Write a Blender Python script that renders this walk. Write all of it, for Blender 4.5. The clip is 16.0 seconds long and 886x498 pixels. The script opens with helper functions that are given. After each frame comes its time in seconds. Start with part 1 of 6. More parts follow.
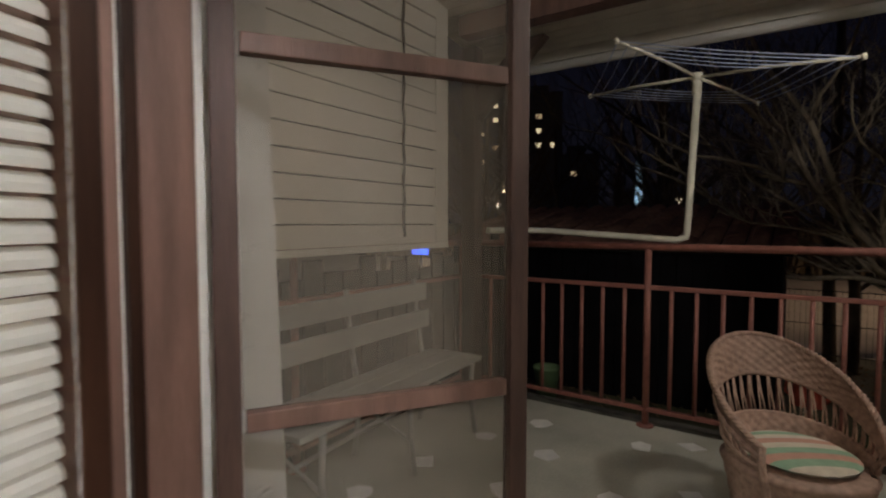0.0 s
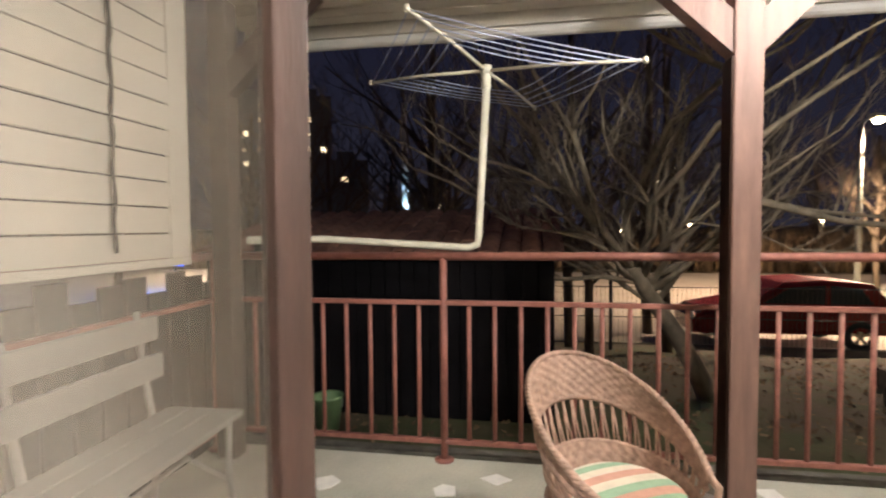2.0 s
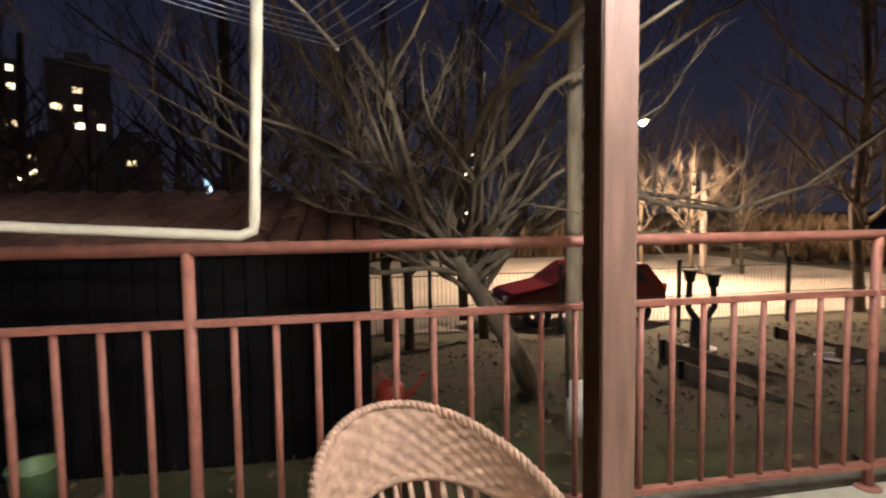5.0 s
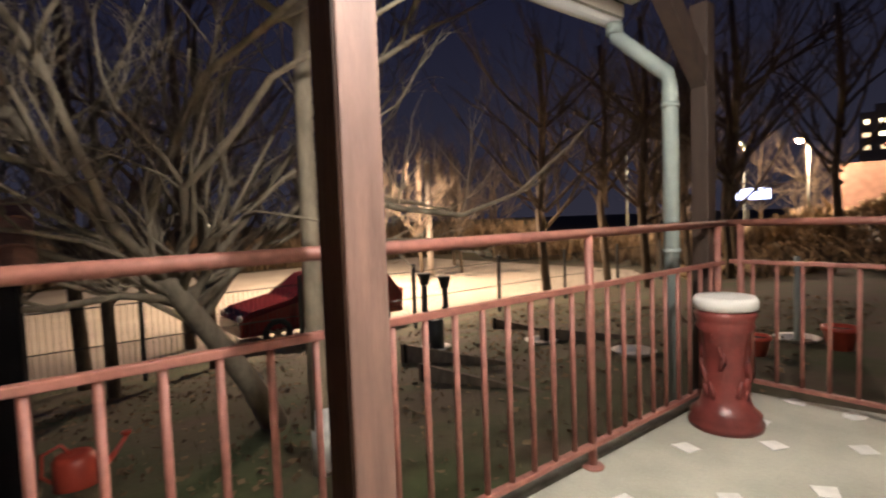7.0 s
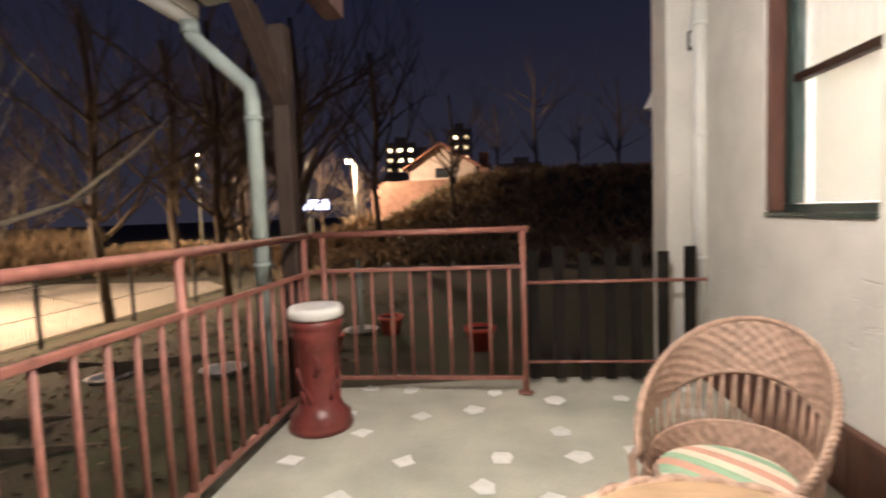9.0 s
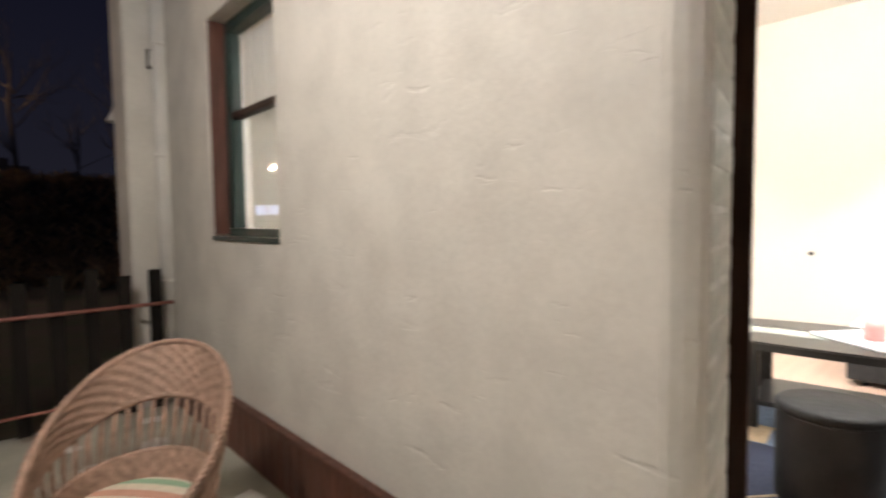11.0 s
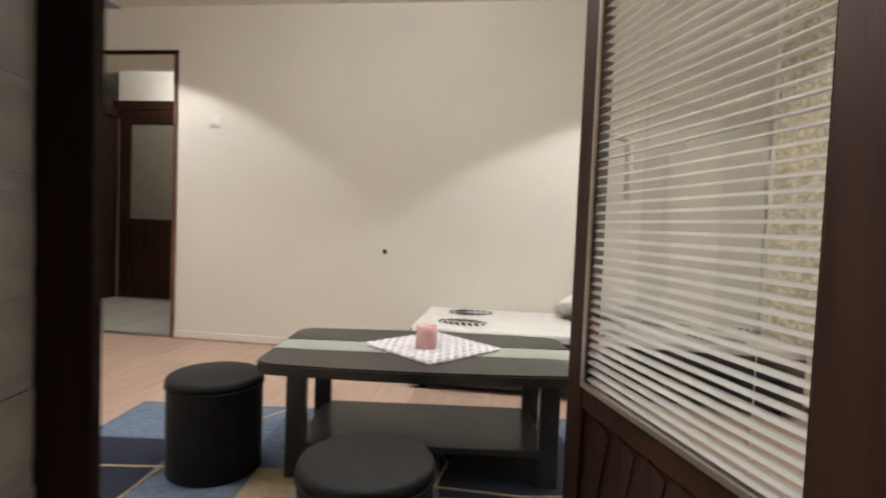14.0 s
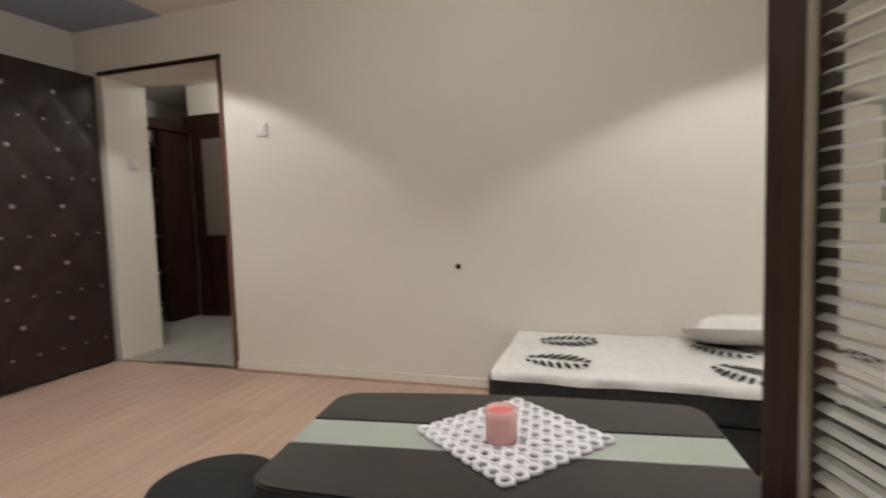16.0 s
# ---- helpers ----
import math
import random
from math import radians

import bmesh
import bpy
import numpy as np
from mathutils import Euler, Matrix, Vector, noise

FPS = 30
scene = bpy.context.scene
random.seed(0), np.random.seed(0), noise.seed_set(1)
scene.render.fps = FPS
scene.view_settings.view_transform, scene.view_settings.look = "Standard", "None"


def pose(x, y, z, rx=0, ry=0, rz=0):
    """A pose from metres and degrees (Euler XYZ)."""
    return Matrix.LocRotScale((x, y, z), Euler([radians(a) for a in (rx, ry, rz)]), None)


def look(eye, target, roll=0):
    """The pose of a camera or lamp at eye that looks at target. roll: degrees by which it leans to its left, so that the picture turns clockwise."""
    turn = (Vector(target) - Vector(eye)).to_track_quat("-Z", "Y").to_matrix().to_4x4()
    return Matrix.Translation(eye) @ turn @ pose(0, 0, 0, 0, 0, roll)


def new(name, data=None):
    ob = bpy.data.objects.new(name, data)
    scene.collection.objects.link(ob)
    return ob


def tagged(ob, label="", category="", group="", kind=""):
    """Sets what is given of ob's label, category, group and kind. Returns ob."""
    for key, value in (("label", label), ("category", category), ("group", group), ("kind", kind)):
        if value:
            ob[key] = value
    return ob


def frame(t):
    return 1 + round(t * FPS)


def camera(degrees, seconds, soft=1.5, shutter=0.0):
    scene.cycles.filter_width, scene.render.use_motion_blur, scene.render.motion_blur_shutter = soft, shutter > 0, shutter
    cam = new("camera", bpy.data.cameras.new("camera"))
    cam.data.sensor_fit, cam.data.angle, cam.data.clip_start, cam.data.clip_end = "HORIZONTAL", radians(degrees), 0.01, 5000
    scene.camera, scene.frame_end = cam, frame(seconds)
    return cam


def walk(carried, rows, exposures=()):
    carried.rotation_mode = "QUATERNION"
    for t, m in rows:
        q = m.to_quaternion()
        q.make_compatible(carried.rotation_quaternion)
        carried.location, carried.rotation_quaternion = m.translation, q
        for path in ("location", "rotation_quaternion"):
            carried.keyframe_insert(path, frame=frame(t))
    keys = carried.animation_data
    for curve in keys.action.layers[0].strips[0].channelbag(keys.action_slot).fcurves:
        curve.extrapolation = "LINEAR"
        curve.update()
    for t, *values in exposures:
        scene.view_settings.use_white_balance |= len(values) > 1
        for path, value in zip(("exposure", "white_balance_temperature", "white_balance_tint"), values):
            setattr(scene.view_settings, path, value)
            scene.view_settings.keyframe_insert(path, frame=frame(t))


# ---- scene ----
cam = camera(81.3, 16.0, soft=2.0, shutter=0.5)
PATH = [
    (0, (-0.561, 0.685, 1.185), (1.082, 1.821, 1.085), 0.0),
    (0.5, (-0.405, 0.781, 1.174), (1.329, 1.774, 1.09), -0.1),
    (1, (-0.235, 0.863, 1.179), (1.579, 1.702, 1.099), -0.2),
    (1.5, (-0.103, 0.92, 1.186), (1.801, 1.528, 1.105), -0.1),
    (2, (-0.015, 0.958, 1.195), (1.955, 1.297, 1.112), -0.4),
    (2.5, (0.141, 0.977, 1.185), (2.134, 1.126, 1.103), -0.7),
    (3, (0.322, 0.958, 1.183), (2.319, 1.007, 1.086), -1.1),
    (5.5, (0.943, 0.881, 1.14), (2.854, 0.302, 1.027), -0.8),
    (6, (1.054, 0.848, 1.138), (2.862, -0.003, 1.043), -1.3),
    (6.5, (1.101, 0.771, 1.13), (2.801, -0.277, 1.035), -2.0),
    (7, (1.188, 0.718, 1.132), (2.749, -0.528, 1.019), -2.1),
    (7.5, (1.276, 0.672, 1.136), (2.62, -0.803, 1.009), -2.2),
    (7.8, (1.313, 0.645, 1.126), (2.493, -0.966, 1.0), -1.8),
    (8, (1.315, 0.623, 1.131), (2.358, -1.078, 0.998), -2.2),
    (8.2, (1.333, 0.625, 1.14), (2.207, -1.169, 1.005), -2.0),
    (10.3, (1.15, 0.7, 1.191), (0.309, -1.105, 1.038), -1.4),
    (10.4, (1.125, 0.705, 1.184), (0.192, -1.06, 1.042), -1.1),
    (10.5, (1.105, 0.72, 1.183), (0.098, -0.997, 1.045), -0.9),
    (11, (0.985, 0.757, 1.182), (-0.372, -0.707, 1.07), -0.7),
    (11.5, (0.855, 0.82, 1.2), (-0.72, -0.398, 1.04), -1.1),
    (12, (0.7, 0.87, 1.205), (-1.02, -0.14, 1.036), -0.9),
    (12.5, (0.507, 0.859, 1.18), (-1.316, 0.047, 1.045), -0.5),
    (13, (0.287, 0.796, 1.132), (-1.598, 0.136, 1.024), -0.1),
    (13.5, (0.121, 0.725, 1.092), (-1.814, 0.227, 1.015), 1.3),
    (14, (0.018, 0.704, 1.1), (-1.963, 0.446, 1.012), 2.3),
    (14.5, (-0.136, 0.668, 1.101), (-2.132, 0.606, 0.998), 2.4),
    (15, (-0.264, 0.639, 1.127), (-2.261, 0.622, 1.018), 1.6),
    (15.5, (-0.437, 0.637, 1.193), (-2.42, 0.404, 1.072), 0.7),
    (16, (-0.643, 0.672, 1.232), (-2.541, 0.058, 1.084), -1.8),
]
walk(cam, [(t, look(e, a, r)) for t, e, a, r in PATH], exposures=[(0.0, -1.45), (0.6, -0.65), (1.5, 0.2), (2.3, 0.8), (6.8, 0.92), (8.2, 1.15), (9.3, 0.8), (10.3, 0.25), (11.0, -0.1), (11.6, -0.72), (12.1, -1.2), (12.6, -1.4), (13.5, -1.55), (14.5, -1.75), (16.0, -2.0)])

# ---- world and lights ----
world = bpy.data.worlds.new("night_sky")
scene.world = world
world.use_nodes = True
wn = world.node_tree
wn.nodes["Background"].inputs[1].default_value = 1.0
w_geo = wn.nodes.new("ShaderNodeTexCoord")
w_sep = wn.nodes.new("ShaderNodeSeparateXYZ")
w_ramp = wn.nodes.new("ShaderNodeValToRGB")
wn.links.new(w_geo.outputs["Generated"], w_sep.inputs[0])
wn.links.new(w_sep.outputs["Z"], w_ramp.inputs[0])
wn.links.new(w_ramp.outputs[0], wn.nodes["Background"].inputs[0])
w_ramp.color_ramp.elements[0].position = 0.0
w_ramp.color_ramp.elements[0].color = (0.014, 0.0135, 0.021, 1)
w_ramp.color_ramp.elements[1].position = 0.6
w_ramp.color_ramp.elements[1].color = (0.0010, 0.0017, 0.0095, 1)


def lamp(name, kind, at, energy, color, size=0.1, aim=None, cone=None, blend=0.3):
    d = bpy.data.lights.new(name, kind)
    d.energy, d.color = energy, color
    if kind == "AREA":
        d.size = size
    else:
        d.shadow_soft_size = size
    if cone:
        d.spot_size, d.spot_blend = radians(cone), blend
    ob = new(name, d)
    ob.matrix_world = look(at, aim) if aim else Matrix.Translation(at)
    return ob


WARM = (1.0, 0.965, 0.93)
ROOMC = (0.98, 0.985, 0.995)
SODIUM = (1.0, 0.69, 0.48)
lamp("terrace_light", "POINT", (1.48, -0.3, 2.38), 98, WARM, 0.07)
# general room fill, hung low so that the ceiling gets direct light
lamp("room_fill_light", "POINT", (-1.75, 0.1, 2.28), 125, ROOMC, 0.10)
lamp("room_spot_a", "SPOT", (-2.45, 1.5, 2.60), 280, ROOMC, 0.04, (-2.45, 1.5, 0), 114, 0.2)
lamp("room_spot_b", "SPOT", (-2.75, -1.9, 2.60), 200, ROOMC, 0.04, (-2.75, -1.9, 0), 114, 0.2)
lamp("room_spot_c", "SPOT", (-1.2, 1.6, 2.60), 140, ROOMC, 0.04, (-1.2, 1.6, 0), 120, 0.2)
# unseen fill, added and aimed to brighten the door's slats near the hinge
lamp("slat_fill_spot", "SPOT", (-0.80, -0.15, 2.60), 560, ROOMC, 0.04, (-0.42, 1.26, 0.9), 52, 0.5)
# unseen spot added indoors so that the window's blind shows bright
lamp("window_fill_spot", "SPOT", (-1.05, -1.75, 2.60), 190, ROOMC, 0.04, (-1.05, -1.75, 0), 128, 0.2)
lamp("hall_light", "POINT", (-4.6, -2.5, 2.45), 60, ROOMC, 0.06)
lamp("street_light_a", "SPOT", (17.3, -9.12, 4.02), 5800, SODIUM, 0.15, (17.3, -9.12, -5), 160, 0.4)
lamp("street_light_b", "POINT", (21.8, -33.1, 5.55), 4000, SODIUM, 0.15)
lamp("street_light_c", "SPOT", (26.8, 15.3, 2.80), 5000, (1.0, 0.76, 0.6), 0.15, (26.8, 15.3, -5), 150, 0.5)
lamp("street_light_d", "POINT", (15.9, -36.3, 5.20), 1200, SODIUM, 0.15)
lamp("street_light_e", "POINT", (11.3, -33.0, 4.50), 3400, SODIUM, 0.15)
lamp("blue_light", "POINT", (19.8, 16.2, 0.2), 300, (0.25, 0.4, 1.0), 0.2)
lamp("mast_light", "SPOT", (58.2, 15.2, -0.5), 9000, (0.45, 0.7, 1.0), 0.3, (60.0, 15.76, 11.0), 40, 0.4)


# ---- materials ----
def mat(name, color, rough=0.7, metal=0.0, scale=8.0, vary=0.25, bump=0.15, fine=90.0, stretch=(1, 1, 1), second=None, rnd=0.0, island=0.0, spec=0.5):
    """Colour with stains at one scale and grain at another, plus relief."""
    m = bpy.data.materials.new(name)
    m.use_nodes = True
    nt = m.node_tree
    n, ln = nt.nodes, nt.links
    b = n["Principled BSDF"]
    b.inputs["Roughness"].default_value, b.inputs["Metallic"].default_value = rough, metal
    b.inputs["Specular IOR Level"].default_value = spec
    co, mp = n.new("ShaderNodeTexCoord"), n.new("ShaderNodeMapping")
    mp.inputs["Scale"].default_value = stretch
    ln.new(co.outputs["Object"], mp.inputs[0])
    big, small = n.new("ShaderNodeTexNoise"), n.new("ShaderNodeTexNoise")
    big.inputs["Scale"].default_value, big.inputs["Detail"].default_value = scale, 5
    small.inputs["Scale"].default_value, small.inputs["Detail"].default_value = fine, 3
    ln.new(mp.outputs[0], big.inputs[0]), ln.new(mp.outputs[0], small.inputs[0])
    c2 = second or tuple(c * (1 - vary) for c in color)
    mix = n.new("ShaderNodeMix")
    mix.data_type = "RGBA"
    mix.inputs["A"].default_value, mix.inputs["B"].default_value = (*color, 1), (*c2, 1)
    ramp = n.new("ShaderNodeMapRange")
    ramp.inputs["From Min"].default_value, ramp.inputs["From Max"].default_value = 0.35, 0.68
    ln.new(big.outputs["Fac"], ramp.inputs["Value"])
    ln.new(ramp.outputs[0], mix.inputs["Factor"])
    hsv = n.new("ShaderNodeHueSaturation")
    g = n.new("ShaderNodeMapRange")
    g.inputs["To Min"].default_value, g.inputs["To Max"].default_value = 1 - vary * 0.5, 1 + vary * 0.4
    ln.new(small.outputs["Fac"], g.inputs["Value"])
    last = g.outputs[0]
    if rnd or island:
        src = n.new("ShaderNodeObjectInfo").outputs["Random"] if rnd else n.new("ShaderNodeNewGeometry").outputs["Random Per Island"]
        r = n.new("ShaderNodeMapRange")
        a = rnd or island
        r.inputs["To Min"].default_value, r.inputs["To Max"].default_value = 1 - a, 1 + a
        ln.new(src, r.inputs["Value"])
        mul = n.new("ShaderNodeMath")
        mul.operation = "MULTIPLY"
        ln.new(last, mul.inputs[0]), ln.new(r.outputs[0], mul.inputs[1])
        last = mul.outputs[0]
    ln.new(last, hsv.inputs["Value"])
    ln.new(mix.outputs["Result"], hsv.inputs["Color"])
    ln.new(hsv.outputs[0], b.inputs["Base Color"])
    if bump:
        bp, bp2 = n.new("ShaderNodeBump"), n.new("ShaderNodeBump")
        bp.inputs["Strength"].default_value, bp.inputs["Distance"].default_value = bump, 0.004
        bp2.inputs["Strength"].default_value, bp2.inputs["Distance"].default_value = bump, 0.012
        ln.new(small.outputs["Fac"], bp.inputs["Height"]), ln.new(big.outputs["Fac"], bp2.inputs["Height"])
        ln.new(bp2.outputs[0], bp.inputs["Normal"]), ln.new(bp.outputs[0], b.inputs["Normal"])
    return m


def glow(name, color, strength):
    m = bpy.data.materials.new(name)
    m.use_nodes = True
    b = m.node_tree.nodes["Principled BSDF"]
    b.inputs["Base Color"].default_value = (*color, 1)
    b.inputs["Emission Color"].default_value, b.inputs["Emission Strength"].default_value = (*color, 1), strength
    return m


def sheer(name, color, clear, size=3.0, amp=0.06):
    """Open weave: part of the light goes straight through."""
    m = bpy.data.materials.new(name)
    m.use_nodes = True
    n, ln = m.node_tree.nodes, m.node_tree.links
    b, out = n["Principled BSDF"], n["Material Output"]
    b.inputs["Base Color"].default_value, b.inputs["Roughness"].default_value = (*color, 1), 0.9
    b.inputs["Specular IOR Level"].default_value = 0.1
    tr, mx, noi = n.new("ShaderNodeBsdfTransparent"), n.new("ShaderNodeMixShader"), n.new("ShaderNodeTexNoise")
    co = n.new("ShaderNodeTexCoord")
    ln.new(co.outputs["Object"], noi.inputs[0])
    noi.inputs["Scale"].default_value = size
    r = n.new("ShaderNodeMapRange")
    r.inputs["To Min"].default_value, r.inputs["To Max"].default_value = 1 - clear - amp, 1 - clear + amp
    ln.new(noi.outputs["Fac"], r.inputs["Value"])
    ln.new(r.outputs[0], mx.inputs[0]), ln.new(tr.outputs[0], mx.inputs[1]), ln.new(b.outputs[0], mx.inputs[2])
    ln.new(mx.outputs[0], out.inputs["Surface"])
    return m


def glass(name, tint=(1, 1, 1)):
    m = bpy.data.materials.new(name)
    m.use_nodes = True
    b = m.node_tree.nodes["Principled BSDF"]
    b.inputs["Base Color"].default_value = (*tint, 1)
    b.inputs["Roughness"].default_value, b.inputs["IOR"].default_value = 0.02, 1.45
    b.inputs["Transmission Weight"].default_value = 1.0
    return m


M_STUCCO = mat("stucco", (0.70, 0.66, 0.60), 0.92, scale=4.0, vary=0.14, bump=0.42, fine=45)


def dents(m, scale, stretch, depth):
    """Sparse trowel marks pressed into a plastered face."""
    n, ln = m.node_tree.nodes, m.node_tree.links
    co, mp, noi, r, bp = (n.new(k) for k in ("ShaderNodeTexCoord", "ShaderNodeMapping", "ShaderNodeTexNoise", "ShaderNodeMapRange", "ShaderNodeBump"))
    mp.inputs["Scale"].default_value = stretch
    mp.inputs["Rotation"].default_value = (0.2, 0, 0)
    noi.inputs["Scale"].default_value, noi.inputs["Detail"].default_value = scale, 4
    noi.inputs["Distortion"].default_value = 0.8
    r.inputs["From Min"].default_value, r.inputs["From Max"].default_value = 0.64, 0.74
    ln.new(co.outputs["Object"], mp.inputs[0]), ln.new(mp.outputs[0], noi.inputs[0]), ln.new(noi.outputs["Fac"], r.inputs["Value"])
    bp.invert = True
    bp.inputs["Strength"].default_value, bp.inputs["Distance"].default_value = 0.6, depth
    b = n["Principled BSDF"]
    last = b.inputs["Normal"].links[0].from_socket
    ln.new(r.outputs[0], bp.inputs["Height"]), ln.new(last, bp.inputs["Normal"]), ln.new(bp.outputs[0], b.inputs["Normal"])


dents(M_STUCCO, 9.0, (1, 0.5, 2.1), 0.0055)
M_REVEAL = mat("reveal_render", (0.36, 0.355, 0.315), 0.95, scale=6, vary=0.4, bump=0.5, fine=30, second=(0.54, 0.525, 0.475), stretch=(1, 1, 1.6))
M_MORTAR = mat("reveal_mortar", (0.62, 0.61, 0.56), 0.95, scale=9, vary=0.35, bump=0.5, fine=40, stretch=(1, 1, 2.2))
M_CONCRETE = mat("concrete", (0.52, 0.50, 0.41), 0.9, scale=2.2, vary=0.3, bump=0.3, fine=70)
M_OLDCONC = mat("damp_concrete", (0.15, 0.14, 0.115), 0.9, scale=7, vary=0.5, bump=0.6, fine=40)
M_STONE = mat("pale_stone", (0.83, 0.81, 0.76), 0.8, scale=14, vary=0.15, bump=0.3, rnd=0.12)
M_REDMETAL = mat("red_paint", (0.30, 0.115, 0.088), 0.55, scale=30, vary=0.3, bump=0.15)
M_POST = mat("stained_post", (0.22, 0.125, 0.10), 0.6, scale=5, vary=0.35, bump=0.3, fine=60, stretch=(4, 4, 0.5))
# M_POST darkened: the weaker light on the corner posts is put into the colour
M_SHADEDPOST = mat("shaded_post", (0.055, 0.031, 0.021), 0.7, scale=5, vary=0.4, bump=0.3, fine=60, stretch=(4, 4, 0.5))
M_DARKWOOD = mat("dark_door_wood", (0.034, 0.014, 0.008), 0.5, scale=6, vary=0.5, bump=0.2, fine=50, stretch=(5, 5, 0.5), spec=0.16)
M_PLANKWOOD = mat("dado_plank", (0.15, 0.058, 0.038), 0.55, scale=7, vary=0.45, bump=0.25, fine=60, stretch=(4, 4, 0.5), rnd=0.15)
M_OLDWOOD = mat("weathered_plank", (0.016, 0.0125, 0.010), 0.9, scale=6, vary=0.5, bump=0.4, stretch=(4, 4, 0.4), rnd=0.3, spec=0.2)
M_WHITE = mat("white_paint", (0.78, 0.75, 0.70), 0.6, scale=5, vary=0.1, bump=0.08)
M_SOFFIT = mat("soffit_board", (0.74, 0.68, 0.58), 0.7, scale=4, vary=0.18, bump=0.15)
M_PVC = mat("pvc_slat", (0.76, 0.70, 0.60), 0.5, scale=2, vary=0.1, bump=0.05, rnd=0.05)
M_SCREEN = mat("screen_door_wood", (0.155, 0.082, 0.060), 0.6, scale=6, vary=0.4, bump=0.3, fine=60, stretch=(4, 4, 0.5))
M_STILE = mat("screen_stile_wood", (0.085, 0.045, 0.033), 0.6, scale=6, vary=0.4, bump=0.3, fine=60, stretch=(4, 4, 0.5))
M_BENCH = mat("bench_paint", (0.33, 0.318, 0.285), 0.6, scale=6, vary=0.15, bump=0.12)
M_WICKER = mat("wicker", (0.47, 0.30, 0.22), 0.6, scale=40, vary=0.4, bump=0.25, fine=160, island=0.12)
M_DRYER = mat("ivory_enamel", (0.74, 0.69, 0.56), 0.4, scale=9, vary=0.15, bump=0.05)
M_LINE = mat("blue_line", (0.42, 0.46, 0.62), 0.5, scale=9, vary=0.1, bump=0)
M_ZINC = mat("zinc", (0.37, 0.42, 0.38), 0.6, 0.0, scale=6, vary=0.25, bump=0.1)
M_BARK = mat("bark", (0.15, 0.115, 0.078), 0.9, scale=14, vary=0.45, bump=0.6, fine=60, stretch=(1, 1, 0.4))
M_LIME = mat("limewash", (0.72, 0.70, 0.65), 0.9, scale=12, vary=0.3, bump=0.4)
M_GROUND = mat("garden_soil", (0.086, 0.062, 0.038), 0.95, scale=1.3, vary=0.5, bump=0.9, fine=14, second=(0.052, 0.068, 0.022))
M_ROAD = mat("road", (0.42, 0.38, 0.31), 0.9, scale=0.6, vary=0.2, bump=0.3, fine=30)
M_ROOMWALL = mat("room_plaster", (0.74, 0.69, 0.60), 0.85, scale=1.5, vary=0.05, bump=0.06, fine=120)
M_CEIL = mat("ceiling_paint", (0.76, 0.72, 0.65), 0.9, scale=1.5, vary=0.05, bump=0.04)
M_BLUECEIL = mat("blue_grey_paint", (0.33, 0.37, 0.46), 0.9, scale=1.5, vary=0.06, bump=0.04)
M_LAMINATE = mat("laminate", (0.56, 0.385, 0.29), 0.38, scale=3, vary=0.22, bump=0.03, fine=40, stretch=(0.35, 6, 1), rnd=0.06)
M_HALLFLOOR = mat("grey_laminate", (0.42, 0.39, 0.34), 0.4, scale=3, vary=0.25, bump=0.03, fine=40, stretch=(0.35, 6, 1), rnd=0.08)
M_BLACK = mat("black_veneer", (0.024, 0.022, 0.020), 0.34, scale=10, vary=0.3, bump=0.03)
M_LEATHER = mat("black_leatherette", (0.010, 0.0095, 0.009), 0.6, scale=30, vary=0.3, bump=0.25, fine=220, spec=0.25)
M_PADDED = mat("brown_leatherette", (0.024, 0.011, 0.008), 0.42, scale=20, vary=0.3, bump=0.2, fine=200)
M_GREENGLASS = mat("frosted_green_glass", (0.37, 0.40, 0.345), 0.12, scale=4, vary=0.08, bump=0)
M_RUG = mat("blue_rug", (0.13, 0.175, 0.25), 0.95, scale=40, vary=0.3, bump=0.4, fine=300, rnd=0.12)
M_RUGTAN = mat("tan_rug", (0.50, 0.38, 0.24), 0.95, scale=40, vary=0.2, bump=0.4, fine=300)
M_RUGNAVY = mat("navy_rug", (0.012, 0.016, 0.035), 0.95, scale=40, vary=0.2, bump=0.4, fine=300)
M_SOFA = mat("charcoal_fabric", (0.028, 0.027, 0.027), 0.9, scale=30, vary=0.35, bump=0.35, fine=250)
M_THROW = mat("white_throw", (0.78, 0.75, 0.70), 0.95, scale=25, vary=0.1, bump=0.4, fine=200)
M_INK = mat("black_print", (0.03, 0.03, 0.03), 0.95, scale=25, vary=0.1, bump=0.2)
M_LACE = mat("crochet", (0.80, 0.76, 0.76), 0.95, scale=60, vary=0.12, bump=0.4, fine=300)
M_PINKWAX = mat("pink_wax", (0.72, 0.16, 0.15), 0.5, scale=20, vary=0.1, bump=0.05)
M_JAR = mat("frosted_jar", (0.78, 0.44, 0.41), 0.25, scale=10, vary=0.1, bump=0.02)
M_GREENFRAME = mat("dark_green_paint", (0.018, 0.040, 0.034), 0.45, scale=12, vary=0.3, bump=0.1)
M_SLAT = mat("blind_slat", (0.80, 0.78, 0.73), 0.45, scale=10, vary=0.06, bump=0)
_n, _l = M_SLAT.node_tree.nodes, M_SLAT.node_tree.links
_t, _m = _n.new("ShaderNodeBsdfTranslucent"), _n.new("ShaderNodeMixShader")
_t.inputs["Color"].default_value, _m.inputs[0].default_value = (0.80, 0.78, 0.72, 1), 0.5
_l.new(_n["Principled BSDF"].outputs[0], _m.inputs[1]), _l.new(_t.outputs[0], _m.inputs[2]), _l.new(_m.outputs[0], _n["Material Output"].inputs["Surface"])
M_SILVER = mat("silver_trim", (0.55, 0.5, 0.42), 0.3, 0.9, scale=20, vary=0.1, bump=0)
